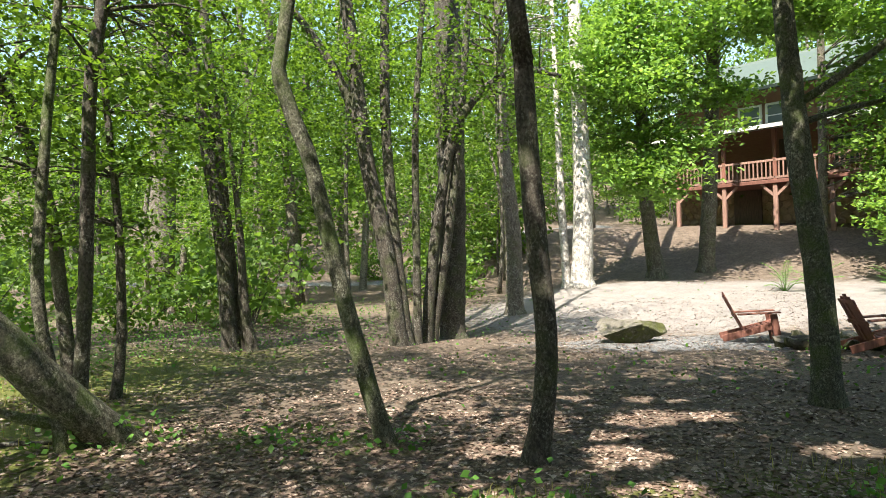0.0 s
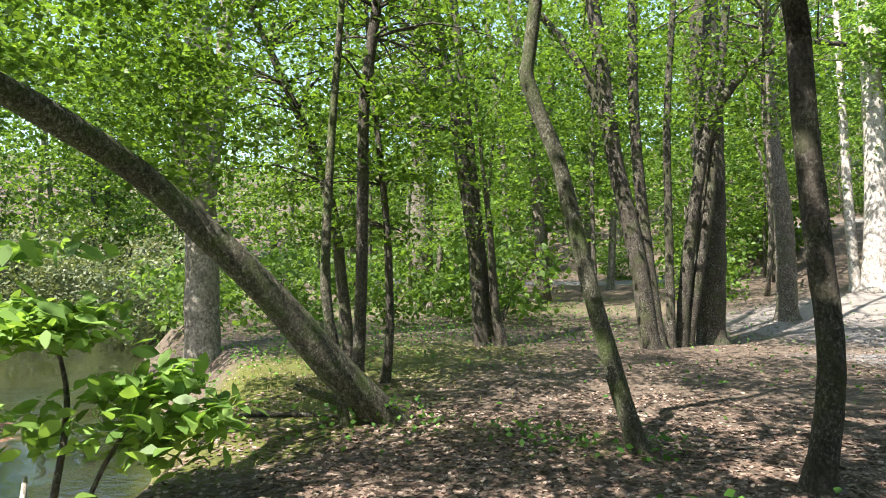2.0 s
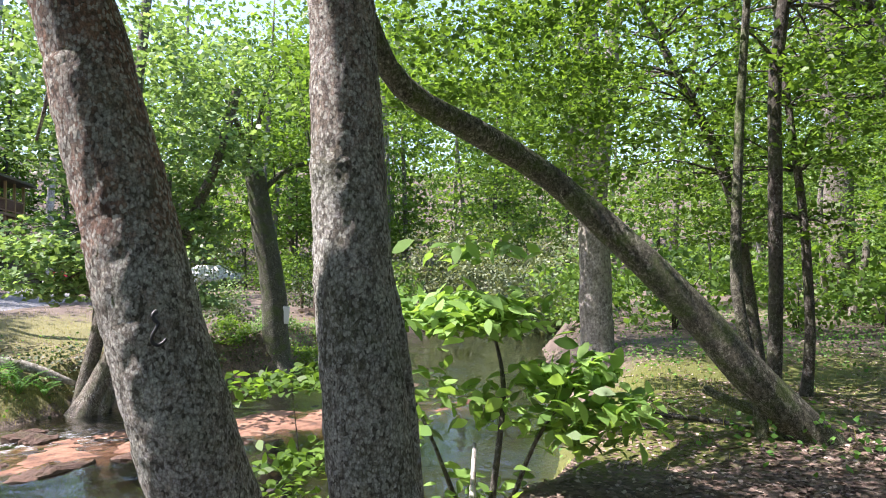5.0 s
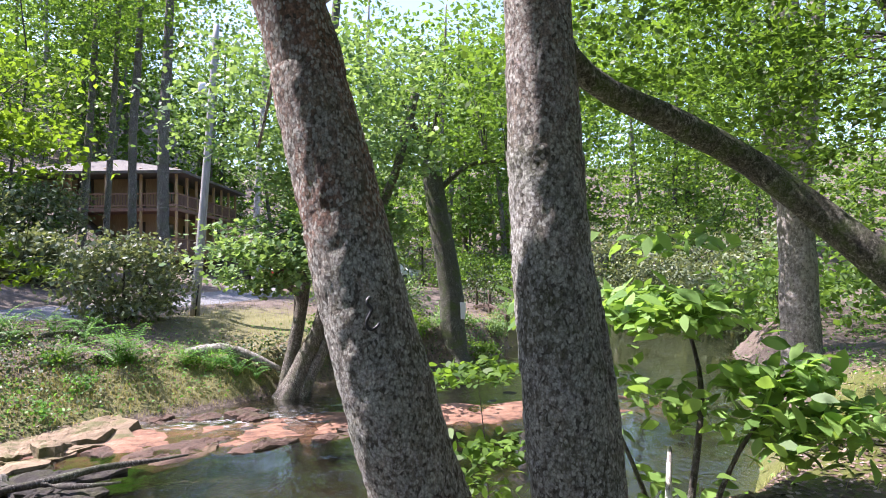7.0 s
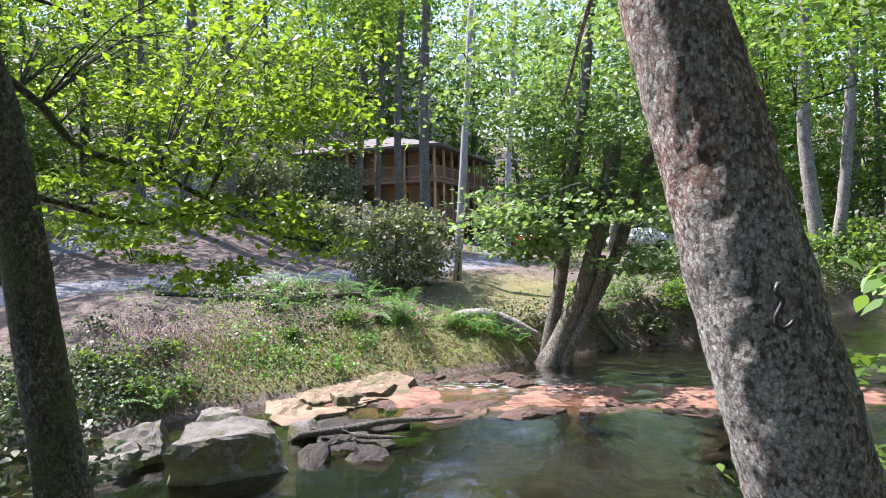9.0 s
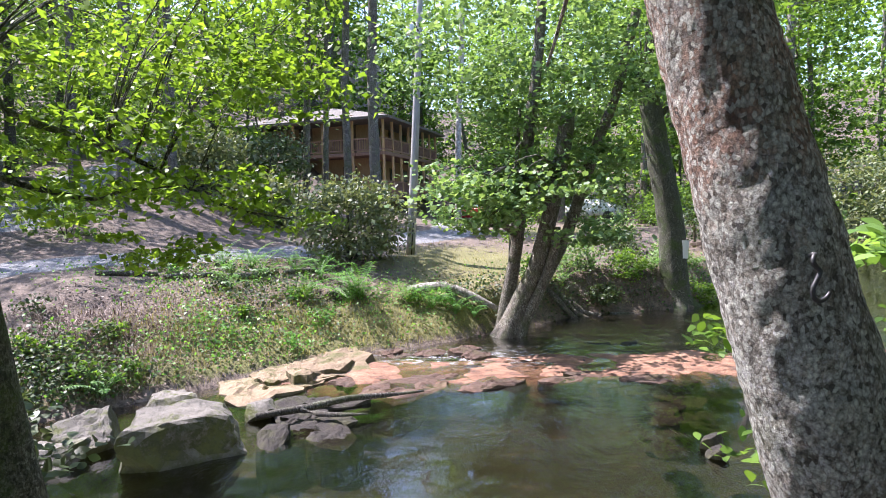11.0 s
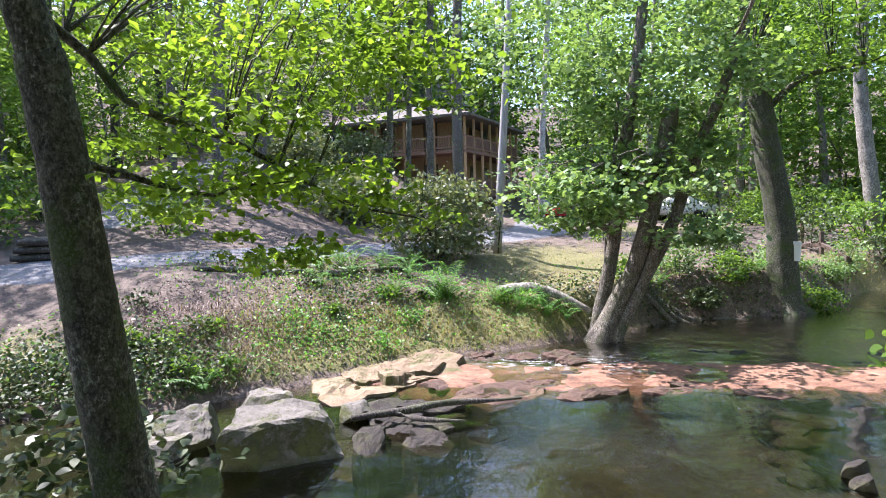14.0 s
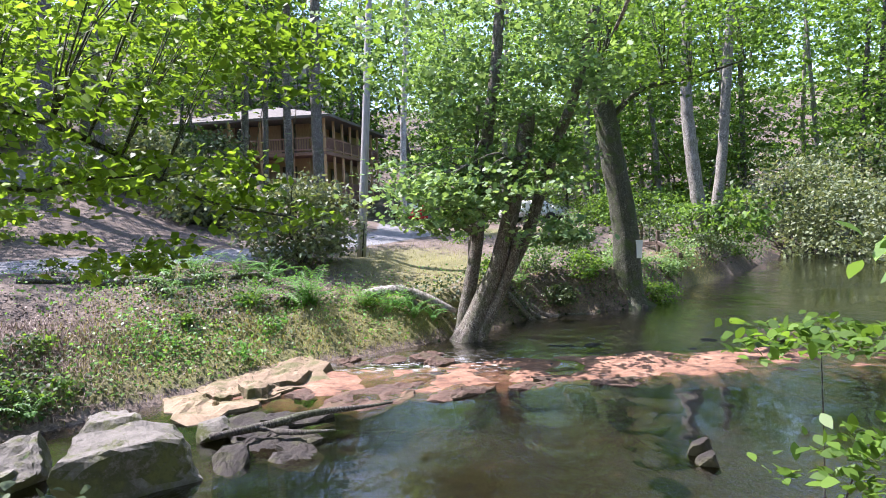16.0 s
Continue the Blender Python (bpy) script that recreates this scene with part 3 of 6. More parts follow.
def tree(name, stems, label, bark, crowns=(), leaf=None, size=0.09, seed=0, category="tree", sides=12, flare=0.6, group="", step_len=0.22, twigs=True, lobed=False, cut=True, grit=0.0, fuller=1.4):
    """A tree from its stems, each a list of (x, y, z, radius); crowns: (middle, radii, clumps, leaves a clump, spread)."""
    rng = np.random.default_rng(seed + 11)
    x, y, z, _ = stems[0][0]
    low = min(z, ground_z(x, y)) - 0.12
    root = thing(name, pose(x, y, low), label, category, group)
    shift = np.array([x, y, low, 0])
    for i, st in enumerate(stems):
        st = [tuple(np.array(q) - shift) for q in st]
        if i == 0 or st[0][2] < 0.9:
            if st[0][2] > 0.01:
                a, b = np.array(st[0]), np.array(st[1])
                k = a - (b - a) / max(0.2, b[2] - a[2]) * a[2] * 0.5
                k[2] = min(0.0, ground_z(k[0] + x, k[1] + y) - low - 0.1)
                st = [tuple(k)] + st
        part("trunk" if i == 0 else "limb", tube(st, step_len, sides if i == 0 else max(7, sides - 3), 0.045 if grit else 0.10, flare if st[0][2] <= 0.05 else 0.0, grit=grit), bark, root)
    if crowns:
        pts, cents = [], []
        for mid, rad, clumps, per, spread in crowns:
            p, c = cloud(rng, mid, rad, clumps, int(per * fuller), spread)
            pts.append(p), cents.append(c)
        pts = shade_only(np.vstack(pts)) if cut else np.vstack(pts)
        mesh = leaf_mesh("crown", pts - shift[:3], size, rng=rng, lobed=lobed)
        mesh_object("crown", mesh, leaf or LEAF_WOOD, root)
        if twigs:
            bm = bmesh.new()
            spines = np.vstack([spline(s, 0.5) for s in stems])
            for c in np.vstack(cents)[:60]:
                lower = spines[spines[:, 2] < c[2] + 0.2]
                if not len(lower):
                    continue
                o = lower[np.argmin(np.linalg.norm(lower[:, :3] - c, axis=1))]
                mid = (o[:3] + c) / 2 + (0, 0, 0.12 * np.linalg.norm(o[:3] - c))
                r = min(o[3] * 0.35, 0.035)
                tube([(*(o[:3] - shift[:3]), r), (*(mid - shift[:3]), r * 0.6), (*(c - shift[:3]), 0.004)], 0.6, 5, 0.0, 0.0, bm)
            part("twig_spray", bm, bark, root)["kind"] = "stuff"
    return root

# ---- trees that stand by themselves ----
tree("young_maple_tree", [[(0.70, 4.95, 0.01, 0.092), (0.79, 4.94, 0.79, 0.088), (0.73, 4.95, 1.68, 0.086), (0.67, 4.95, 2.48, 0.083), (0.64, 4.96, 3.16, 0.079), (0.59, 4.96, 3.61, 0.076), (0.04, 5.03, 8.61, 0.046)]],
     "slim dark-barked young maple rising from the leaf litter", BARK_BROWN, [((0.3, 5.6, 7.0), (2.6, 2.6, 2.0), 90, 45, 0.33)], seed=1)
tree("crooked_sapling", [[(-0.50, 5.43, -0.01, 0.082), (-0.71, 5.40, 0.71, 0.077), (-0.94, 5.37, 1.62, 0.072), (-1.14, 5.33, 2.49, 0.067), (-1.36, 5.28, 3.10, 0.062), (-1.29, 5.30, 3.78, 0.057), (-0.87, 5.40, 7.78, 0.034)]],
     "thin crooked mossy sapling leaning over the clearing", BARK_MOSSY, [((-1.2, 6.0, 6.6), (2.4, 2.4, 2.0), 80, 45, 0.33)], seed=2)
tree("leaning_tree", [[(-2.85, 5.62, -0.05, 0.18), (-3.22, 5.1, 0.62, 0.155), (-3.60, 4.6, 1.35, 0.14), (-4.17, 3.79, 2.27, 0.11), (-4.25, 3.0, 2.62, 0.105), (-4.2, 2.3, 2.86, 0.09), (-4.2, 1.95, 3.45, 0.075), (-4.4, 1.2, 5.6, 0.05)],
                     [(-3.02, 5.38, 0.22, 0.06), (-3.25, 5.2, 0.27, 0.05), (-3.55, 5.0, 0.42, 0.035)],
                     [(-3.18, 5.2, 0.50, 0.055), (-3.30, 5.15, 1.3, 0.05), (-3.28, 5.2, 2.6, 0.042), (-3.2, 5.3, 4.2, 0.03)]],
     "strongly leaning mossy tree with a bowed trunk beside the creek", BARK_LEANING, [((-4.5, 2.6, 5.6), (2.2, 2.4, 1.5), 80, 45, 0.32), ((-4.6, 4.8, 2.9), (0.9, 0.8, 0.6), 18, 40, 0.26), ((-5.4, 4.6, 3.9), (1.5, 1.4, 0.8), 60, 40, 0.26), ((-5.2, 2.8, 3.3), (0.9, 0.9, 0.4), 24, 36, 0.22)], seed=3, flare=0.4)
tree("slender_tree", [[(-3.95, 7.64, 0.05, 0.068), (-3.90, 7.67, 0.69, 0.059), (-3.93, 7.65, 2.05, 0.050), (-4.04, 7.59, 3.42, 0.041), (-4.28, 7.47, 6.42, 0.025)]],
     "slender dark sapling on the mossy bank", BARK_BROWN, [((-4.1, 7.6, 4.2), (1.6, 1.6, 1.7), 50, 40, 0.3), ((-4.2, 7.4, 2.5), (1.3, 1.0, 0.7), 24, 30, 0.24)], seed=4, group="saplings on the bank")
tree("slender_tree", [[(-3.59, 6.24, 0.18, 0.072), (-3.55, 6.26, 1.12, 0.070), (-3.53, 6.27, 2.24, 0.067), (-3.51, 6.28, 3.37, 0.065), (-3.43, 6.33, 4.13, 0.063), (-2.98, 6.58, 8.13, 0.038)]],
     "slender dark sapling on the mossy bank", BARK_BROWN, [((-3.4, 6.6, 5.6), (2.0, 2.0, 2.2), 70, 40, 0.3), ((-3.2, 6.6, 3.1), (1.2, 0.9, 0.6), 22, 30, 0.22)], seed=5, group="saplings on the bank")
tree("slender_tree", [[(-4.84, 8.18, 0.35, 0.094), (-4.93, 8.12, 1.37, 0.087), (-5.01, 8.07, 2.24, 0.079), (-5.27, 7.90, 3.29, 0.071), (-5.46, 7.77, 3.83, 0.063), (-6.19, 7.27, 5.83, 0.038)]],
     "slender dark sapling on the mossy bank", BARK_BROWN, [((-5.6, 7.9, 4.3), (1.9, 1.9, 1.9), 70, 40, 0.3), ((-5.8, 8.0, 2.3), (1.2, 1.0, 0.8), 26, 30, 0.24)], seed=6, group="saplings on the bank")
tree("twin_stem_tree", [[(-3.96, 11.75, -0.03, 0.157), (-4.08, 11.71, 1.80, 0.141), (-4.31, 11.63, 3.57, 0.125), (-4.58, 11.52, 5.43, 0.109), (-4.75, 11.45, 6.45, 0.093), (-5.80, 11.03, 12.45, 0.056)],
                       [(-3.83, 11.90, 0.00, 0.137), (-4.05, 11.83, 2.12, 0.120), (-4.25, 11.76, 4.44, 0.102), (-4.45, 11.68, 6.55, 0.084), (-5.02, 11.47, 12.55, 0.051)],
                       [(-3.56, 11.77, 0.01, 0.115), (-3.70, 11.73, 0.85, 0.090), (-3.76, 11.71, 2.11, 0.066), (-3.88, 11.67, 3.36, 0.042), (-4.07, 11.61, 5.36, 0.025)]],
     "dark tree with several stems from one root", BARK_BROWN, [((-4.6, 11.6, 6.4), (3.0, 3.0, 3.2), 120, 40, 0.4), ((-3.9, 11.5, 2.6), (0.9, 0.9, 0.9), 14, 30, 0.3), ((-4.4, 11.0, 4.0), (2.4, 1.4, 1.5), 60, 36, 0.34)], seed=7)
tree("clump_tree", [[(0.12, 13.60, 0.01, 0.314), (0.18, 13.60, 2.15, 0.299), (0.19, 13.60, 4.84, 0.285), (0.12, 13.60, 7.31, 0.270), (-0.07, 13.60, 14.31, 0.162)],
                   [(-0.87, 12.27, -0.03, 0.174), (-1.10, 12.25, 1.77, 0.164), (-1.46, 12.21, 3.53, 0.153), (-1.68, 12.18, 5.29, 0.142), (-1.84, 12.16, 6.72, 0.132), (-2.40, 12.08, 11.72, 0.079)],
                   [(-0.72, 12.38, -0.01, 0.121), (-0.94, 12.36, 1.99, 0.110), (-1.11, 12.35, 4.32, 0.100), (-1.11, 12.35, 6.79, 0.089), (-1.11, 12.35, 11.79, 0.053)],
                   [(-0.53, 12.49, -0.03, 0.089), (-0.54, 12.49, 2.10, 0.078), (-0.53, 12.49, 4.35, 0.067), (-0.36, 12.49, 6.84, 0.056), (-0.08, 12.50, 10.84, 0.034)],
                   [(-0.37, 12.79, 0.01, 0.125), (-0.17, 12.80, 2.11, 0.114), (0.19, 12.80, 4.06, 0.103), (0.61, 12.79, 4.86, 0.092), (1.13, 12.75, 5.31, 0.080), (1.58, 12.70, 5.52, 0.069), (2.4, 12.6, 5.3, 0.04)],
                   [(-0.26, 12.90, 0.0, 0.103), (0.12, 12.90, 2.35, 0.092), (0.38, 12.89, 4.66, 0.081), (0.58, 12.89, 7.00, 0.070), (1.02, 12.87, 12.00, 0.042)],
                   [(-1.41, 12.22, 3.42, 0.098), (-1.88, 12.16, 4.95, 0.087), (-2.35, 12.07, 5.81, 0.076), (-2.81, 11.97, 6.43, 0.065), (-4.29, 11.66, 8.43, 0.039)]],
     "clump of many dark maple stems rising from one base", BARK_BROWN, [((-0.5, 12.8, 7.6), (3.4, 3.0, 2.6), 150, 45, 0.4), ((1.2, 12.4, 4.6), (1.8, 1.2, 0.8), 30, 40, 0.34), ((-1.4, 12.0, 4.8), (2.2, 1.2, 1.2), 46, 36, 0.34)], seed=8, sides=14)
tree("straight_tree", [[(1.88, 16.90, 0.23, 0.240), (1.84, 16.90, 2.59, 0.211), (1.62, 16.92, 4.72, 0.182), (1.56, 16.93, 6.86, 0.152), (1.40, 16.94, 12.86, 0.091)]],
     "straight grey trunk at the edge of the clearing", BARK_GREY, [((1.6, 17.0, 7.5), (2.8, 2.8, 3.0), 100, 40, 0.42), ((3.2, 16.6, 4.4), (1.2, 1.0, 0.5), 14, 36, 0.36)], seed=9)
tree("pale_birch", [[(4.24, 19.54, 0.95, 0.348), (4.31, 19.53, 3.08, 0.296), (4.27, 19.54, 6.24, 0.245), (4.15, 19.57, 9.80, 0.194), (3.87, 19.62, 17.80, 0.116)]],
     "large pale-barked tree standing in full sun", BARK_PALE, [((3.2, 22.0, 13), (3.0, 3.0, 2.6), 90, 36, 0.5)], seed=10, group="pale trees")
tree("pale_birch", [[(3.86, 19.93, 0.93, 0.142), (3.76, 19.95, 2.76, 0.125), (3.69, 19.96, 4.91, 0.107), (3.54, 19.99, 9.91, 0.064)]],
     "thin pale-barked tree beside the larger one", BARK_PALE, [((2.6, 22.0, 10), (2.0, 2.0, 1.8), 50, 36, 0.5)], seed=11, group="pale trees")
tree("mottled_tree", [[(4.01, 6.69, -0.01, 0.148), (3.97, 6.72, 1.29, 0.137), (3.84, 6.79, 2.63, 0.128), (3.78, 6.82, 3.56, 0.116), (3.73, 6.85, 4.38, 0.105), (3.41, 7.02, 10.38, 0.063)],
                     [(3.82, 6.80, 3.2, 0.05), (4.3, 6.5, 3.55, 0.04), (5.0, 6.1, 4.1, 0.03), (6.0, 5.7, 4.5, 0.012)],
                     [(3.82, 6.80, 3.0, 0.04), (4.5, 6.9, 3.2, 0.03), (5.3, 7.0, 3.35, 0.02), (6.2, 7.1, 3.3, 0.008)]],
     "mottled grey tree with side branches reaching over the fire pit", BARK_MOSSY, [((4.2, 7.0, 6.6), (2.8, 2.6, 1.9), 90, 45, 0.35), ((5.3, 6.9, 3.6), (1.2, 1.0, 0.5), 22, 40, 0.3)], seed=12)
tree("knoll_tree", [[(9.17, 22.18, 1.30, 0.276), (9.36, 22.10, 4.82, 0.247), (9.52, 22.03, 8.78, 0.218), (9.82, 21.90, 15.78, 0.131)]],
     "straight grey tree on the slope before the house", BARK_GREY, [((8.2, 19.4, 9.4), (3.6, 1.4, 1.4), 130, 40, 0.42), ((10.5, 20.0, 10.0), (2.6, 1.4, 1.6), 60, 40, 0.42), ((9.0, 20.5, 7.2), (1.5, 0.8, 0.5), 20, 36, 0.36)], seed=13, leaf=LEAF_BROAD, size=0.17, cut=False, group="trees on the knoll")
tree("knoll_tree", [[(7.27, 21.82, 1.33, 0.272), (7.01, 21.91, 4.23, 0.225), (6.83, 21.96, 9.59, 0.178), (6.59, 22.04, 16.59, 0.107)]],
     "straight grey tree on the slope before the house", BARK_GREY, [((6.6, 20.2, 6.6), (3.0, 1.2, 2.2), 150, 42, 0.40), ((6.4, 19.4, 4.2), (1.7, 0.9, 0.8), 44, 40, 0.36), ((5.4, 18.6, 7.6), (1.9, 1.2, 1.4), 70, 42, 0.38)], cut=False, seed=14, leaf=LEAF_BROAD, size=0.17, group="trees on the knoll")
tree("knoll_tree", [[(13.36, 22.31, 2.40, 0.159), (13.43, 22.27, 6.79, 0.140), (13.44, 22.25, 9.61, 0.120), (13.49, 22.23, 16.61, 0.072)]],
     "straight grey tree on the slope before the house", BARK_GREY, [((14.4, 20.0, 6.2), (1.7, 1.4, 3.2), 120, 40, 0.42), ((12.8, 19.0, 9.6), (2.2, 1.6, 1.4), 80, 38, 0.42), ((13.2, 18.0, 3.2), (0.9, 0.9, 1.2), 36, 38, 0.36)], cut=False, seed=15, leaf=LEAF_BROAD, size=0.17, group="trees on the knoll")
tree("old_tree", [[(-9.04, 20.06, 0.29, 0.464), (-8.93, 20.11, 3.83, 0.396), (-8.97, 20.09, 8.37, 0.326), (-9.05, 20.05, 15.37, 0.195)],
                 [(-8.89, 19.03, 0.40, 0.085), (-8.94, 19.00, 3.37, 0.068), (-8.71, 19.11, 4.92, 0.051)], [(-7.88, 18.38, 0.43, 0.115), (-7.60, 18.50, 1.82, 0.091), (-7.64, 18.48, 2.31, 0.066)]],
     "thick old tree with flaking sunlit bark", BARK_GREY, [((-9, 19.4, 8), (3.6, 3.0, 3.6), 140, 34, 0.5), ((-7.6, 17.6, 3.4), (2.8, 1.6, 1.5), 70, 34, 0.4)], seed=16)
for i, st in enumerate(([(-6.87, 29.20, 0.46, 0.234), (-6.64, 29.26, 6.13, 0.196), (-6.24, 29.34, 11.44, 0.158), (-5.78, 29.45, 17.44, 0.095)],
                        [(-4.96, 30.60, 1.12, 0.218), (-4.84, 30.62, 9.63, 0.179), (-4.98, 30.60, 12.96, 0.138), (-5.23, 30.56, 18.96, 0.083)],
                        [(-3.69, 28.76, 0.56, 0.166), (-3.51, 28.79, 4.21, 0.148), (-3.56, 28.78, 7.05, 0.129), (-3.67, 28.77, 13.05, 0.077)])):
    tree("lane_tree", [st], "grey tree beside the northern gravel lane", BARK_BEECH if i else BARK_GREY, [((st[1][0], st[1][1], 9), (3, 3, 4), 90, 30, 0.5)], size=0.16, seed=17 + i, group="trees by the northern lane")
tree("beech_tree", [[(-9.12, 9.86, 0.05, 0.342), (-9.16, 9.83, 2.17, 0.308), (-9.19, 9.80, 4.80, 0.274), (-9.24, 9.76, 7.21, 0.240), (-9.38, 9.63, 14.21, 0.144)],
                   [(-9.35, 9.72, 2.6, 0.13), (-9.49, 9.66, 3.25, 0.119), (-9.57, 9.58, 4.81, 0.102), (-9.69, 9.46, 6.50, 0.084), (-10.06, 9.09, 11.50, 0.050)],
                   [(-9.05, 9.85, 2.6, 0.18), (-8.96, 9.87, 3.59, 0.177), (-8.81, 10.01, 5.38, 0.161), (-8.73, 10.08, 7.20, 0.144), (-8.52, 10.26, 12.20, 0.086)]],
     "smooth grey beech at the creek bend with forking trunks", BARK_BEECH, [((-9.2, 9.6, 8.2), (3.6, 3.4, 3.0), 150, 42, 0.42), ((-12.5, 8.5, 7.4), (3.0, 2.6, 2.2), 130, 42, 0.42), ((-8.4, 8.2, 3.8), (1.4, 1.2, 1.2), 46, 40, 0.34), ((-8.8, 8.0, 5.4), (2.8, 2.2, 1.4), 120, 40, 0.36), ((-10.8, 8.6, 3.4), (1.6, 1.4, 1.4), 40, 40, 0.34)], seed=21, sides=16)
tree("hook_tree", [[(-2.30, 0.90, -0.25, 0.23), (-2.32, 0.62, 0.30, 0.18), (-2.31, 0.45, 0.70, 0.162), (-2.29, 0.345, 1.05, 0.153), (-2.31, 0.267, 1.34, 0.145), (-2.36, 0.195, 1.71, 0.137), (-2.40, 0.105, 2.09, 0.127), (-2.42, 0.03, 2.4, 0.118), (-2.55, -0.68, 4.78, 0.068)]],
     "leaning lichen-covered tree with reddish bark over the creek", BARK_RUST, [((-2.9, 1.2, 5.6), (2.2, 2.2, 1.0), 60, 45, 0.32)], seed=23, sides=64, step_len=0.022, grit=0.006)
tree("lichen_tree", [[(-2.06, 0.98, -0.1, 0.18), (-2.09, 0.92, 0.71, 0.152), (-2.11, 0.88, 1.19, 0.139), (-2.13, 0.85, 1.74, 0.126), (-2.14, 0.83, 2.37, 0.113), (-2.2, 0.7, 5.81, 0.065)],
                    [(-2.11, 1.10, -0.1, 0.05), (-2.12, 1.08, 0.68, 0.045), (-2.13, 1.05, 1.12, 0.040), (-2.15, 0.99, 1.50, 0.032), (-2.16, 0.92, 1.78, 0.016)],
                    [(-2.16, 0.78, 2.50, 0.03), (-2.4, 0.55, 2.60, 0.024), (-2.75, 0.3, 2.62, 0.02), (-3.2, 0.1, 2.5, 0.012), (-3.6, 0.0, 2.1, 0.006)]],
     "upright lichen-spotted grey tree on the creek bank", BARK_LICHEN, [((-2.4, 1.9, 5.2), (2.0, 2.0, 1.0), 60, 45, 0.32)], seed=24, sides=64, step_len=0.022, grit=0.005)
tree("bank_maple", [[(-3.84, -2.46, -0.1, 0.15), (-3.80, -2.51, 0.32, 0.124), (-3.75, -2.58, 1.09, 0.112), (-3.71, -2.63, 1.69, 0.101), (-3.67, -2.68, 2.17, 0.091), (-3.65, -2.71, 2.34, 0.082), (-3.21, -3.28, 5.34, 0.049)],
                   [(-3.70, -2.70, 2.30, 0.032), (-3.81, -2.75, 2.35, 0.027), (-3.90, -2.63, 2.23, 0.022), (-3.99, -2.48, 2.02, 0.019), (-4.16, -2.15, 1.88, 0.016), (-4.25, -1.92, 1.75, 0.012), (-4.34, -1.62, 1.56, 0.008), (-4.40, -1.25, 1.47, 0.004)],
                   [(-3.75, -2.62, 1.72, 0.022), (-3.86, -2.68, 1.76, 0.019), (-3.94, -2.56, 1.72, 0.016), (-4.05, -2.37, 1.65, 0.014), (-4.14, -2.20, 1.61, 0.011), (-4.19, -2.09, 1.65, 0.007), (-4.27, -1.87, 1.67, 0.004)]],
     "green-barked maple on the bank with low leafy branches", BARK_MOSSY,
     [((-4.9, -2.6, 2.75), (1.3, 1.5, 0.45), 84, 26, 0.19), ((-4.6, -1.9, 2.35), (0.7, 0.8, 0.18), 34, 22, 0.13), ((-4.2, -2.2, 1.95), (0.35, 0.5, 0.16), 22, 22, 0.11), ((-4.3, -1.75, 1.66), (0.3, 0.4, 0.13), 20, 20, 0.10), ((-4.2, -2.3, 1.62), (0.35, 0.45, 0.14), 20, 20, 0.11),
      ((-4.6, -3.6, 3.9), (1.8, 1.8, 0.8), 60, 40, 0.3), ((-4.6, -3.1, 1.75), (0.6, 0.5, 0.3), 16, 20, 0.13), ((-4.4, -1.35, 1.48), (0.2, 0.3, 0.08), 9, 18, 0.07), ((-4.25, -2.0, 1.35), (0.25, 0.35, 0.1), 10, 20, 0.07), ((-4.6, -1.5, 2.2), (0.5, 0.6, 0.2), 22, 24, 0.11)],
     LEAF_BRIGHT, 0.055, cut=False, seed=25, sides=40, step_len=0.03, grit=0.003)
tree("creek_maple", [[(-13.93, 1.15, -1.15, 0.27), (-13.9, 1.5, -0.35, 0.20), (-13.85, 1.85, 0.45, 0.175), (-13.75, 2.28, 2.25, 0.165), (-13.71, 2.46, 3.26, 0.15), (-13.70, 2.5, 3.45, 0.09)],
                    [(-14.15, 1.1, -0.92, 0.16), (-14.10, 1.45, 0.87, 0.13), (-14.05, 1.75, 3.21, 0.12), (-14.02, 1.97, 4.80, 0.11), (-13.95, 2.32, 8.80, 0.083)],
                    [(-14.28, 1.60, -0.75, 0.14), (-14.13, 2.45, 0.84, 0.125), (-13.97, 3.1, 2.71, 0.115), (-13.85, 3.5, 3.77, 0.10), (-13.7, 3.9, 5.4, 0.1)],
                    [(-13.82, 1.37, -1.15, 0.117), (-13.73, 1.90, -0.05, 0.104), (-13.68, 2.13, 0.64, 0.092), (-13.67, 2.19, 1.10, 0.080)],
                    [(-14.24, 1.26, -0.84, 0.084), (-14.23, 1.34, 0.63, 0.072), (-14.22, 1.42, 1.58, 0.060), (-14.20, 1.58, 3.58, 0.036)]],
     "many-stemmed maple with a broken trunk at the water's edge", BARK_GREY,
     [((-13.0, 0.6, 1.9), (1.2, 1.2, 0.9), 60, 46, 0.3), ((-12.9, 2.7, 1.0), (0.5, 0.6, 0.25), 16, 34, 0.22), ((-13.0, 1.9, 2.2), (0.9, 1.5, 0.7), 44, 40, 0.28), ((-13.6, 1.6, 5.0), (2.6, 3.0, 2.0), 180, 46, 0.36), ((-14.4, 3.2, 2.6), (0.9, 0.9, 0.6), 24, 40, 0.28), ((-14.3, 2.2, 3.9), (2.0, 2.2, 1.1), 90, 44, 0.32)], LEAF_MAPLE, 0.12, seed=26, lobed=True, fuller=1.0)
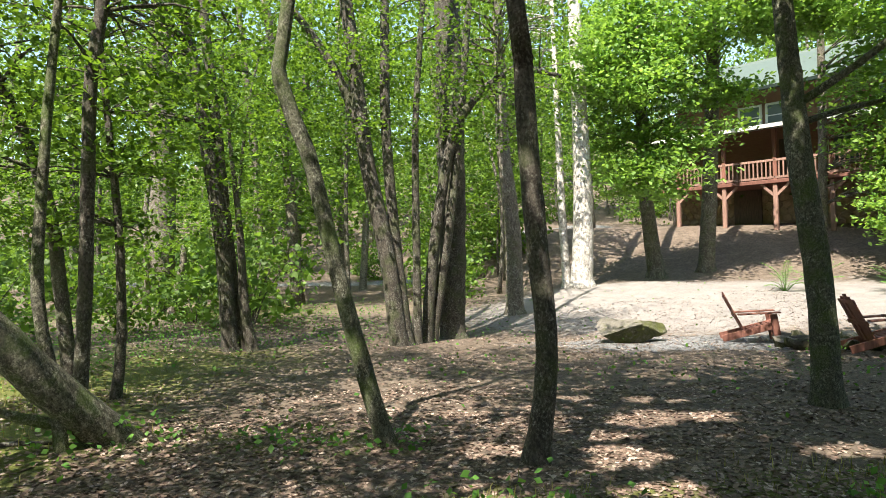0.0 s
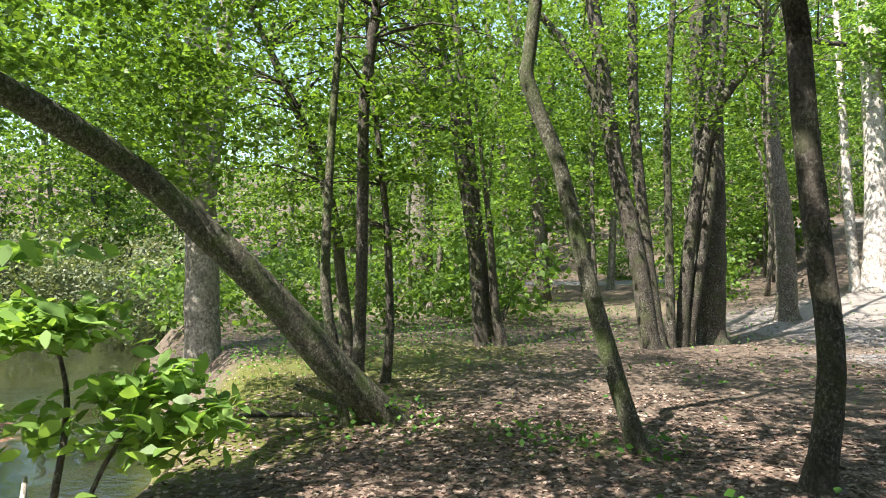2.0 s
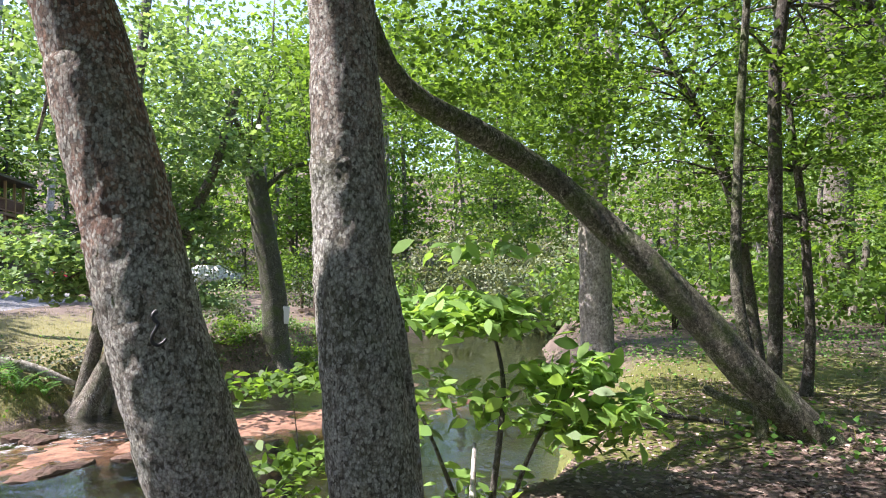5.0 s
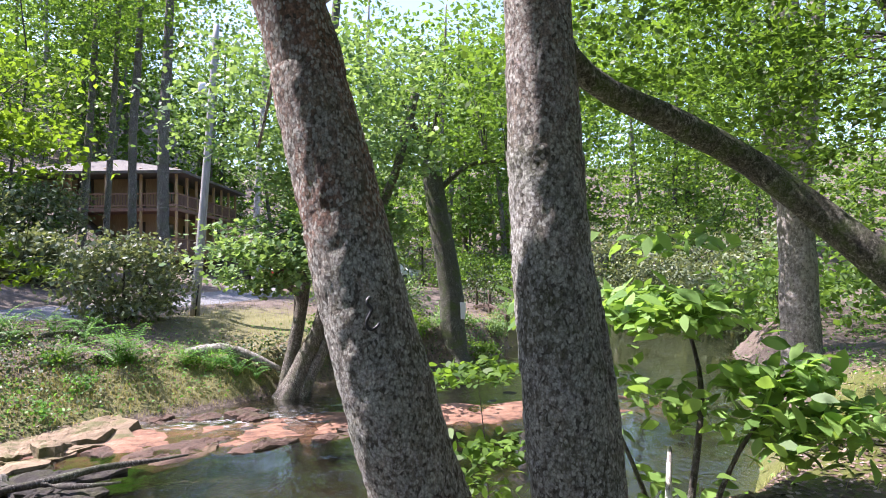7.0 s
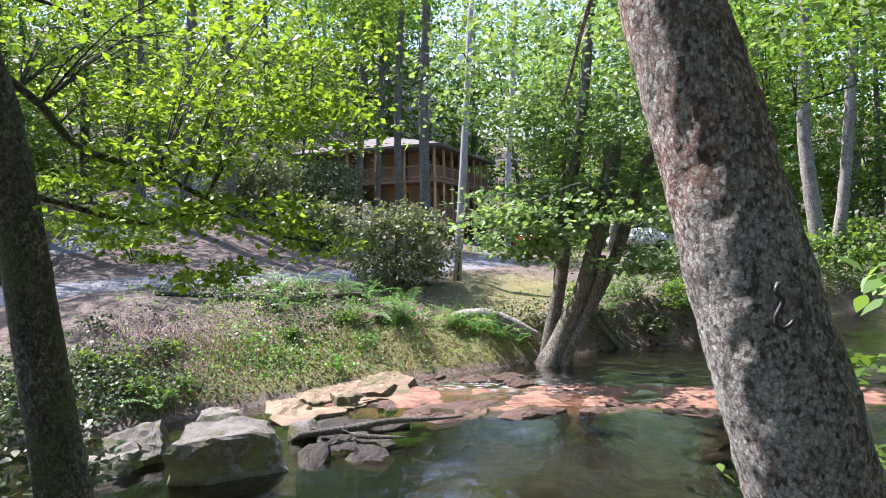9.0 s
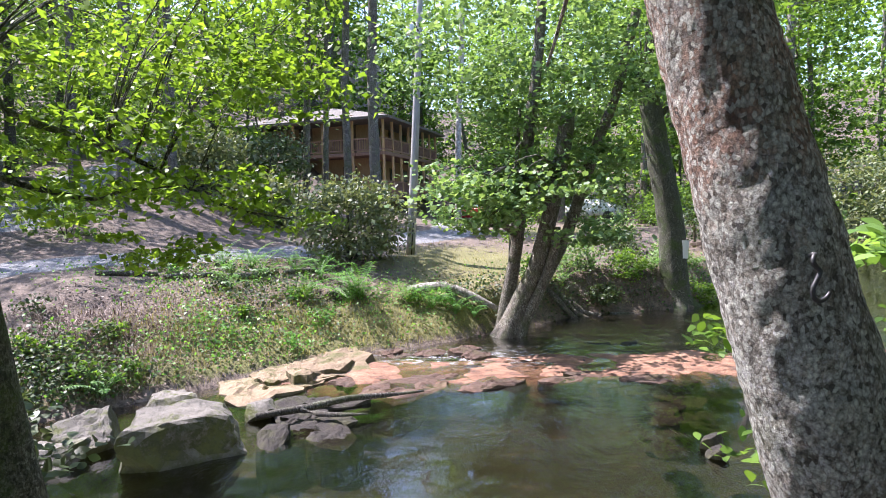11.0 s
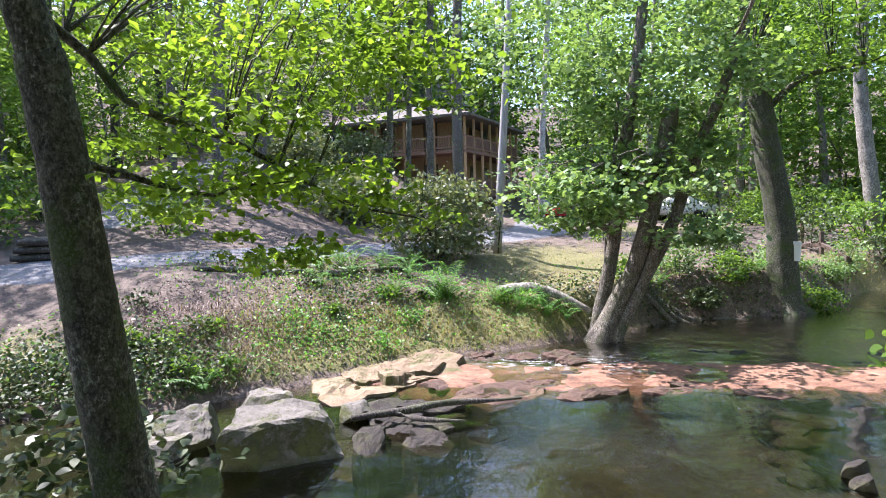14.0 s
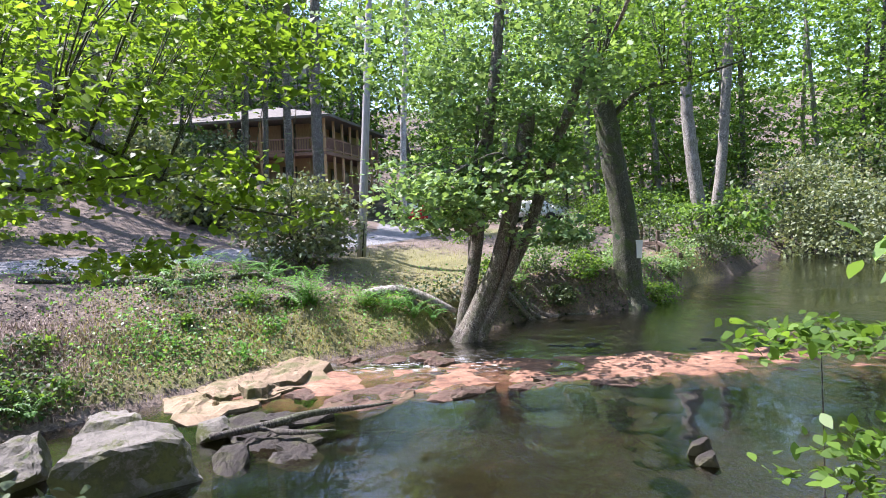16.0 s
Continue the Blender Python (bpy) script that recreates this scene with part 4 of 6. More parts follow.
tree("sycamore_tree", [[(-16.97, 5.97, -1.21, 0.367), (-17.01, 5.87, 0.92, 0.326), (-17.13, 5.56, 3.11, 0.286), (-17.20, 5.40, 4.28, 0.247), (-17.25, 5.3, 4.6, 0.12)],
                      [(-17.15, 5.5, 3.6, 0.09), (-17.0, 6.4, 4.4, 0.07), (-16.6, 7.5, 4.6, 0.05), (-16, 8.6, 4.9, 0.02)]],
     "thick tree with a broken top standing at the creek", BARK_MOSSY, [((-17.0, 6.2, 6.0), (2.8, 3.0, 1.8), 110, 36, 0.42)], seed=27, size=0.15, sides=20, flare=1.5)
tree("far_creek_tree", [[(-23.93, 12.03, 0.02, 0.279), (-24.08, 11.75, 2.70, 0.250), (-24.20, 11.55, 5.27, 0.221), (-24.18, 11.58, 7.78, 0.191), (-24.16, 11.63, 12.78, 0.115)],
                       [(-24.19, 12.57, 0.20, 0.218), (-24.02, 12.86, 3.10, 0.193), (-23.87, 13.09, 7.49, 0.169), (-23.72, 13.35, 12.49, 0.101)]],
     "pair of grey trunks beyond the fence", BARK_BEECH, [((-24, 12.5, 10), (3.4, 3.4, 3), 110, 30, 0.5)], seed=28, size=0.18)
for i, st in enumerate(([(-28.82, -2.48, 1.6, 0.247), (-28.82, -2.49, 6.98, 0.220), (-28.83, -2.33, 10.57, 0.194), (-28.84, -2.10, 17.57, 0.117)],
                        [(-30.71, -3.88, 2.0, 0.184), (-30.71, -3.87, 7.37, 0.170), (-30.73, -3.66, 11.20, 0.155), (-30.76, -3.38, 18.20, 0.093)],
                        [(-33.54, -5.38, 2.4, 0.144), (-33.57, -5.14, 7.95, 0.136), (-33.59, -4.97, 11.04, 0.128), (-33.63, -4.70, 18.04, 0.077)],
                        [(-34.37, -6.52, 2.6, 0.192), (-34.42, -6.20, 8.71, 0.161), (-34.50, -5.73, 17.71, 0.097)],
                        [(-33.82, 1.38, 0.9, 0.176), (-33.81, 1.52, 5.58, 0.160), (-33.79, 1.78, 9.29, 0.145), (-33.77, 2.13, 16.29, 0.087)],
                        [(-22.69, -10.67, 1.4, 0.229), (-22.81, -10.40, 5.95, 0.208), (-22.99, -10.01, 13.95, 0.125)],
                        [(-23.86, -12.81, 2.0, 0.180), (-23.90, -12.74, 5.22, 0.159), (-24.00, -12.54, 13.22, 0.095)],
                        [(-24.26, -9.49, 2.0, 0.163), (-24.28, -9.45, 5.61, 0.162), (-24.32, -9.34, 13.61, 0.097)])):
    tree("pine_tree", [st], "tall straight pine trunk on the slope by the porch house", BARK_PALE if i in (4,) else BARK_GREY, [((st[-1][0], st[-1][1], 14), (3.0, 3.0, 3.4), 80, 30, 0.5)], size=0.2, seed=30 + i, group="pines by the porch house", twigs=False, fuller=1.0)


# unseen trees round the path, added to keep the sun off the floor
for i, (x, y) in enumerate(((1.6, -2.6), (-1.0, -4.8), (4.6, -1.6), (6.8, 2.6), (4.2, -6.5), (-3.0, -8.0), (9.0, -2.0), (3.6, 0.8), (1.9, -0.9), (6.2, 4.6), (0.2, -2.4), (2.5, -0.3))):
    g = ground_z(x, y)
    tree("canopy_tree", [[(x, y, g - 0.1, 0.19), (x + 0.2, y + 0.1, g + 3, 0.16), (x, y + 0.3, g + 7, 0.11), (x + 0.2, y, g + 11, 0.04)]], "tall broadleaf tree added out of view to shade the ground", BARK_GREY,
         [((x - (1.6 if i == 11 else 0), y + (0.9 if i == 11 else 0), g + 8.8), (3.5, 3.5, 2.3), 230 if i == 11 else 165, 40, 0.42)], size=0.21, seed=60 + i, group="canopy trees by the path", twigs=False, fuller=1.0)


# ---- woods around ----
def bearing(x, y):
    """Degrees counter-clockwise from the north, seen from the path."""
    return math.degrees(math.atan2(-(x + 0.6), y + 0.4))


def woodland():
    rng = np.random.default_rng(77)
    kinds = []
    for k in range(10):
        tall = 15 + 4 * rng.random()
        lean = rng.normal(size=2) * 0.5
        stem = [(0, 0, -0.4, 0.2 + 0.08 * rng.random()), (lean[0] * 0.3, lean[1] * 0.3, tall * 0.3, 0.17), (lean[0], lean[1], tall * 0.65, 0.12), (lean[0] * 1.5, lean[1] * 1.5, tall, 0.05)]
        root = thing("woodland_tree", pose(0, 0, 0), "leafy broadleaf tree of the surrounding woods", "tree", "woodland trees")
        part("trunk", tube(stem, 1.2, 8, 0.08, 0.4), (BARK_GREY, BARK_BROWN, BARK_BEECH)[k % 3], root)
        near = k < 5
        low = cloud(rng, (0, 0, 4.6), (2.8, 2.8, 2.6), 75 if near else 50, 24 if near else 14, 0.4)[0]
        high = cloud(rng, (lean[0], lean[1], tall * 0.68), (3.4, 3.4, tall * 0.34), 150 if near else 110, 24 if near else 14, 0.48)[0]
        mesh_object("crown", leaf_mesh("crown", np.vstack([low, high]), 0.19 if near else 0.34, rng=rng), LEAF_FAR, root)
        kinds.append(root)
    placed = []
    used = set()
    tries = 0

    def put(k, m):
        if k in used:
            copy_thing(kinds[k], m)
        else:
            used.add(k)
            kinds[k].matrix_world = m

    backing = [(rng.uniform(55, 68), rng.uniform(82, 104)) for _ in range(16)] + [(rng.uniform(36, 58), rng.uniform(44, 82)) for _ in range(16)]
    for r, be in backing:
        x, y = -r * math.sin(radians(be)), r * math.cos(radians(be))
        placed.append((x, y))
        k = 5 + len(placed) % 5
        m = Matrix.Translation((x, y, ground_z(x, y))) @ Matrix.Rotation(rng.random() * 6.28, 4, "Z")
        put(k, m)
    for x, y in ((-24.5, -20), (-28, -17.5), (-20, -22), (-31, -23), (-17, -20), (-22.5, -26), (-33, -18), (-27, -23), (-19.5, -16.8), (-15, -24), (-36, -14.5), (-30, -29)):
        placed.append((x, y))
        put(len(placed) % 5, Matrix.Translation((x, y, ground_z(x, y))) @ Matrix.Rotation(rng.random() * 6.28, 4, "Z"))
    while len(placed) < 176 and tries < 12000:
        tries += 1
        r = 13 + 62 * rng.random() ** 0.9
        # bearings 152 to 295 lie out of view: trees added for shade and reflections
        an = radians(rng.uniform(-65, 152) if rng.random() < 0.88 else rng.uniform(152, 295))
        x, y = -r * math.sin(an), r * math.cos(an)
        a, b = float(line_distance(np.array(x), np.array(y), NEAR_EDGE)), -float(line_distance(np.array(x), np.array(y), FAR_EDGE))
        lane = min(abs(float(line_distance(np.array(x), np.array(y), q))) for q in (LANE, SPUR, NORTH_LANE))
        be = bearing(x, y)
        if max(a, b) < 1.8 or lane < 2.6 or any((x - p) ** 2 + (y - q) ** 2 < 11 for p, q in placed):
            continue
        if -36 < be < -12 and r < 42 or -12 <= be < -2 and r < 24:      # clearing and house on the knoll
            continue
        if -2 <= be < 40 and r < 20:
            continue
        if 72 < be < 112 and r < (58 if 84 < be < 101 else 34 if be <= 84 else 24):              # lawn, porch house and lane
            continue
        if 112 <= be < 150 and r < 20 or 50 < be <= 72 and r < 20 or 40 <= be <= 50 and r < 20:
            continue
        if shades_sunlit(x, y, 2.2):
            continue
        placed.append((x, y))
        k = int(rng.integers(5)) + (0 if r < 37 else 5)
        m = Matrix.Translation((x, y, ground_z(x, y))) @ Matrix.Rotation(rng.random() * 6.28, 4, "Z")
        put(k, m)
    far = []
    for _ in range(5400):
        r = 52 + 75 * rng.random()
        an = rng.random() * 2 * math.pi
        x, y = r * math.sin(an), r * math.cos(an)
        far.append((x, y, ground_z(x, y) + 26 * rng.random() ** 1.6))
    far = [q for q in far if not (84 < bearing(q[0], q[1]) < 101 and math.hypot(q[0], q[1]) < 62)]
    pts = np.repeat(np.array(far), 20, 0) + rng.normal(size=(len(far) * 20, 3)) * (1.5, 1.5, 0.8)
    tagged(mesh_object("far_woods", leaf_mesh("far_woods", pts, 0.75, rng=rng, flat=1.0), LEAF_FAR), "dense green wooded slopes in the distance", "woods", kind="stuff")


woodland()


# ---- house on the knoll ----
def house_on_knoll():
    h = thing("knoll_house", pose(9.83, 28.9, 2.75, 0, 0, -44), "brown timber house with stone base and red porch deck", "house")
    w, deep, deck = 12.0, 8.0, 2.0
    stone = part("stone_base", box((w, 0.35, deck + 0.3), (w / 2, 2.0, deck / 2 - 0.15)), STONE_WALL, h, "field stone foundation wall", False)
    rng = random.Random(4)
    shapes = []
    for k in range(5):
        b = bmesh.new()
        bmesh.ops.create_circle(b, cap_ends=True, radius=0.17, segments=7)
        bmesh.ops.rotate(b, verts=b.verts, cent=(0, 0, 0), matrix=Matrix.Rotation(radians(90), 3, "X"))
        for v in b.verts:
            v.co *= rng.uniform(0.8, 1.2)
        ext = bmesh.ops.extrude_face_region(b, geom=b.faces[:])
        for v in ext["geom"]:
            if isinstance(v, bmesh.types.BMVert):
                v.co = Vector((v.co.x * 0.85, -0.045, v.co.z * 0.85))
        bmesh.ops.recalc_face_normals(b, faces=b.faces)
        mesh = bpy.data.meshes.new("stone")
        b.to_mesh(mesh)
        b.free()
        mesh.materials.append(STONE_WALL)
        shapes.append(mesh)
    for row in range(7):
        for col in range(32):
            x = 0.2 + col * 0.36 + (0.18 if row % 2 else 0)
            if 2.65 < x < 3.95 or x > w - 0.15:
                continue
            ob = new("stone", shapes[rng.randrange(5)])
            ob.parent = stone
            ob.matrix_basis = pose(x + rng.uniform(-0.03, 0.03), 1.825, 0.1 + row * 0.29, 0, rng.uniform(0, 360), 0)
    part("body", box((w, deep - 2.2, 4.4), (w / 2, 2.2 + deep / 2 - 1.1, deck + 2.2)), SIDING, h, smooth=False)
    part("cellar_door", box((1.15, 0.12, 2.0), (3.3, 1.77, 1.0), bevel=0.02), WOOD_DARK, h, "dark brown cellar door")
    part("deck_floor", box((w, 2.2, 0.16), (w / 2, 0.95, deck + 0.05), bevel=0.02), WOOD_RED, h, smooth=False)
    for i in range(6):
        x = 0.95 + i * 2.0
        part("post", box((0.17, 0.17, deck), (x, 0.0, deck / 2 - 0.05), bevel=0.02), WOOD_RAIL, h, smooth=False)
        for s in (-1, 1):
            part("brace", box((0.1, 0.1, 0.75), (x + s * 0.26, 0.0, deck - 0.3), (0, s * 45, 0)), WOOD_RAIL, h, smooth=False)
        part("porch_post", box((0.15, 0.15, 2.1), (x, 0.0, deck + 1.15), bevel=0.02), WOOD_RED, h, smooth=False)
    for z in (0.22, 0.92):
        part("rail", box((w, 0.07, 0.09), (w / 2, -0.04, deck + z)), WOOD_RAIL, h, smooth=False)
    for i in range(72):
        part("baluster", box((0.05, 0.05, 0.72), (0.25 + i * 0.162, -0.04, deck + 0.56)), WOOD_RAIL, h, smooth=False)
    part("porch_roof", box((w + 0.6, 2.9, 0.1), (w / 2, 0.75, deck + 2.5), (14, 0, 0)), ROOF_GREEN, h, "green metal porch roof", False)
    part("gutter", box((w + 0.6, 0.1, 0.14), (w / 2, -0.72, deck + 2.2)), WHITE, h, "pale gutter", False)
    part("porch_door", box((0.95, 0.08, 2.0), (5.0, 2.14, deck + 1.1)), WOOD_DARK, h, smooth=False)
    for x, z, ww, hh in ((7.0, deck + 1.4, 1.1, 1.0), (3.35, deck + 3.2, 0.85, 0.95), (4.5, deck + 3.2, 0.85, 0.95), (8.6, deck + 3.2, 0.85, 0.95)):
        win = part("window", box((ww + 0.16, 0.08, hh + 0.16), (x, 2.14, z)), WHITE, h, "white-framed window", False)
        for s in (-0.5, 0.5):
            part("pane", box((ww - 0.06, 0.02, hh / 2 - 0.05), (x, 2.09, z + s * hh / 2)), GLASS, win, smooth=False)
    for s in (-1, 1):
        part("roof", box((w + 1.2, 5.2, 0.14), (w / 2, 5.2 + s * 2.2, deck + 5.35), (-s * 28, 0, 0)), ROOF_GREEN, h, "green metal roof", False)


house_on_knoll()


# ---- porch house across the creek ----
def porch_house():
    z0 = 2.55
    h = thing("porch_house", pose(-40.8, -2.7, z0, 0, 0, 161.2), "two-storey log house with wraparound timber porches", "house")
    L, D, S = 11.0, 11.0, 2.7
    part("base", box((L - 1.6, D - 1.6, 2.4), (L / 2 + 0.8, D / 2 + 0.8, -1.3)), STONE_WALL, h, "stone base", False)
    part("lower_wall", box((L - 1.8, D - 1.8, S), (L / 2 + 0.9, D / 2 + 0.9, S / 2)), WOOD_TAN, h, smooth=False)
    part("upper_wall", box((L - 1.8, D - 1.8, S - 0.2), (L / 2 + 0.9, D / 2 + 0.9, S + S / 2)), WOOD_TAN, h, smooth=False)
    for k, z in enumerate((0.0, S)):
        part("deck", box((L, 2.0, 0.22), (L / 2, 0.98, z), bevel=0.02), WOOD_RAIL, h, smooth=False)
        part("deck", box((2.0, D - 2.0, 0.22), (0.98, D / 2 + 1.0, z), bevel=0.02), WOOD_RAIL, h, smooth=False)
        for i in range(8):
            x = 0.08 + i * (L - 0.16) / 7
            part("post", box((0.15, 0.15, S), (x, 0.08, z + S / 2 - (0.2 if k else 0.1)), bevel=0.02), WOOD_TAN, h, smooth=False)
        for i in range(1, 6):
            part("post", box((0.15, 0.15, S), (0.08, 0.08 + i * 2.1, z + S / 2 - (0.2 if k else 0.1)), bevel=0.02), WOOD_TAN, h, smooth=False)
        for rz in (0.25, 0.95):
            part("rail", box((L, 0.07, 0.09), (L / 2, 0.04, z + rz)), WOOD_RAIL, h, smooth=False)
            part("rail", box((0.07, D, 0.09), (0.04, D / 2, z + rz)), WOOD_RAIL, h, smooth=False)
        bm = bmesh.new()
        for i in range(66):
            box((0.05, 0.04, 0.7), (0.1 + i * 0.166, 0.04, z + 0.6), bm=bm)
            box((0.04, 0.05, 0.7), (0.04, 0.1 + i * 0.166, z + 0.6), bm=bm)
        part("railing", bm, WOOD_RAIL, h, smooth=False)["kind"] = "stuff"
        for x in (2.6, 5.2, 7.8):
            win = part("window", box((1.0, 0.06, 1.3), (x + 0.6, 1.78, z + 1.45)), WOOD_DARK, h, smooth=False)
            part("pane", box((0.8, 0.02, 1.1), (x + 0.6, 1.74, z + 1.45)), GLASS, win, smooth=False)
        for y in (3.2, 6.4):
            win = part("door", box((0.06, 1.0, 2.0), (1.78, y, z + 1.1)), WOOD_DARK, h, smooth=False)
            part("pane", box((0.02, 0.7, 1.2), (1.74, y, z + 1.4)), GLASS, win, smooth=False)
    ez = 2 * S - 0.45
    bm = bmesh.new()
    o = 0.55
    v = [bm.verts.new(p) for p in ((-o, -o, ez), (L + o, -o, ez), (L + o, D + o, ez), (-o, D + o, ez), (4.2, D / 2, ez + 1.5), (L - 4.2, D / 2, ez + 1.5),
                                   (-o, -o, ez - 0.16), (L + o, -o, ez - 0.16), (L + o, D + o, ez - 0.16), (-o, D + o, ez - 0.16))]
    for f in ((0, 1, 5, 4), (2, 3, 4, 5), (1, 2, 5), (3, 0, 4), (0, 6, 7, 1), (1, 7, 8, 2), (2, 8, 9, 3), (3, 9, 6, 0), (9, 8, 7, 6)):
        bm.faces.new([v[i] for i in f])
    bmesh.ops.recalc_face_normals(bm, faces=bm.faces)
    part("roof", bm, ROOF_GREY, h, "grey-brown shingle hipped roof", False)
    part("stair_stringer", box((0.12, 3.4, 0.3), (-0.7, 3.0, -0.6), (24, 0, 0)), TEAL, h, "teal painted stair", False)
    for i in range(9):
        part("stair_baluster", box((0.06, 0.06, 0.9), (-0.7, 1.5 + i * 0.36, -1.1 + i * 0.16)), TEAL, h, "teal painted", False)
    part("stair_rail", box((0.08, 3.4, 0.08), (-0.7, 3.0, 0.0), (24, 0, 0)), TEAL, h, "teal painted", False)


porch_house()


# ---- undergrowth of the woods ----
def open_ground(x, y, r):
    """True where the clip's place has no thicket: paths, creek, lawn, clearing, views of the houses."""
    a, b = float(line_distance(np.array(x), np.array(y), NEAR_EDGE)), -float(line_distance(np.array(x), np.array(y), FAR_EDGE))
    lane = min(abs(float(line_distance(np.array(x), np.array(y), q))) for q in (LANE, SPUR, NORTH_LANE))
    be = bearing(x, y)
    return (max(a, b) < 0.6 or lane < 2.2 or (-40 < be < -11 and r < 33) or (-11 <= be < 8 and r < 21) or (8 <= be < 30 and r < 16) or (30 <= be < 46 and r < 15)
            or (84 < be < 103 and r < 56) or (76 < be <= 84 and r < 40) or (103 <= be < 106 and r < 26) or (62 <= be <= 76 and r < 22) or (106 <= be < 160 and r < 21) or (be <= -40 and r < 9) or (be >= 160 and r < 9) or (46 <= be < 62 and r < 17))


def thickets():
    rng = np.random.default_rng(5)
    kinds = []
    for k in range(5):
        root = thing("understory_tree", pose(0, 0, 0), "slender understory tree with layered sprays of small leaves", "tree", "understory trees")
        stem = [(0, 0, -0.3, 0.07), (0.2 * rng.normal(), 0.2 * rng.normal(), 2.5, 0.055), (0.5 * rng.normal(), 0.5 * rng.normal(), 6, 0.035), (0.7 * rng.normal(), 0.7 * rng.normal(), 9, 0.015)]
        part("trunk", tube(stem, 0.8, 7, 0.08, 0.3), (BARK_BROWN, BARK_GREY)[k % 2], root)
        mesh_object("crown", leaf_mesh("crown", cloud(rng, (0, 0, 5.4), (2.4, 2.4, 4.2), 95, 27, 0.4, 0.2, 0.14)[0], 0.14, rng=rng), LEAF_WOOD, root)
        kinds.append(root)
    shrubs = []
    for k in range(4):
        root = thing("shrub", pose(0, 0, 0), "leafy green shrub of the forest understory", "shrub", "understory shrubs")
        bm = bmesh.new()
        for i in range(5):
            an = rng.random() * 6.28
            tube([(0, 0, -0.2, 0.025), (0.3 * math.cos(an), 0.3 * math.sin(an), 0.6, 0.018), (0.8 * math.cos(an), 0.8 * math.sin(an), 1.3, 0.006)], 0.4, 5, 0, 0, bm)
        part("stem", bm, BARK_BROWN, root)
        mesh_object("foliage", leaf_mesh("foliage", cloud(rng, (0, 0, 1.0), (1.35, 1.35, 1.1), 42, 18, 0.3, 0.3, 0.35)[0], 0.19, rng=rng, flat=0.9), (LEAF_WOOD, LEAF_FAR)[k % 2], root)
        shrubs.append(root)
    for group, count, near, far, gap, tries in ((kinds, 112, 8, 56, 2.8, 7000), (shrubs, 185, 9, 58, 1.7, 9000)):
        used, placed = set(), []
        while len(placed) < count and tries > 0:
            tries -= 1
            r = near + (far - near) * rng.random() ** 0.8
            an = radians(rng.uniform(-62, 152))
            x, y = -0.6 - r * math.sin(an), -0.4 + r * math.cos(an)
            if open_ground(x, y, r) or any((x - p) ** 2 + (y - q) ** 2 < gap * gap for p, q in placed):
                continue
            if group is kinds and shades_sunlit(x, y, 1.2):
                continue
            placed.append((x, y))
            k = int(rng.integers(len(group)))
            sc = rng.uniform(0.75, 1.35)
            m = Matrix.Translation((x, y, ground_z(x, y))) @ Matrix.Rotation(rng.random() * 6.28, 4, "Z")
            ob = group[k] if k not in used else copy_thing(group[k], m)
            ob.matrix_world = m
            ob.scale = (sc, sc, sc)
            used.add(k)


thickets()


# ---- rocks ----
def rock(name, at, size, turn, seed, material, label, category="boulder", facets=13, sharp=0.4, group="", tilt=0):
    """A broken block of stone: a rounded lump cut by planes and roughened."""
    rng = random.Random(seed)
    bm = bmesh.new()
    bmesh.ops.create_icosphere(bm, subdivisions=4 if max(size) > 0.75 else 3, radius=1.0)
    planes = []
    for _ in range(facets):
        n = Vector((rng.gauss(0, 1), rng.gauss(0, 1), rng.gauss(0, 0.8))).normalized()
        planes.append((n, rng.uniform(0.42, 0.8)))
    planes.append((Vector((rng.uniform(-0.1, 0.1), rng.uniform(-0.1, 0.1), 1)).normalized(), 0.62))
    for v in bm.verts:
        for n, d in planes:
            k = v.co.dot(n) - d
            if k > 0:
                v.co -= n * k * (0.8 + sharp * 0.5)
        v.co += v.co.normalized() * (0.07 * noise.noise(v.co * 2.1 + Vector((seed, 0, 0))) + 0.05 * noise.noise(v.co * 6 + Vector((seed, 3, 0))) + 0.02 * noise.noise(v.co * 17 + Vector((seed, 5, 0))))
        v.co = Vector((v.co.x * size[0] / 2, v.co.y * size[1] / 2, v.co.z * size[2] / 2))
    ob = part(name, bm, material, smooth=False)
    ob.matrix_world = pose(*at, tilt, 0, turn)
    return tagged(ob, label, category, group)


rock("boulder", (-7.95, -3.38, -1.12), (1.42, 2.05, 1.5), 8, 3, STONE_GREY, "large grey boulder with mossy sides in the shallows", group="boulders in the creek")
rock("boulder", (-8.4, -4.55, -1.2), (0.95, 1.2, 1.3), 30, 8, STONE_GREY, "angular grey boulder beside the creek", group="boulders in the creek")
rock("boulder", (-9.05, -4.0, -1.15), (0.9, 1.4, 1.2), -15, 12, STONE_GREY, "angular grey boulder beside the creek", group="boulders in the creek")
rock("boulder", (-7.85, -4.7, -1.3), (1.2, 1.35, 1.1), 60, 15, STONE_GREY, "low reddish boulder with moss in the shallows", group="boulders in the creek")
rock("boulder", (-9.2, -2.75, -1.1), (0.55, 0.7, 0.5), 20, 19, STONE_GREY, "small mossy boulder at the ledge", group="boulders in the creek")


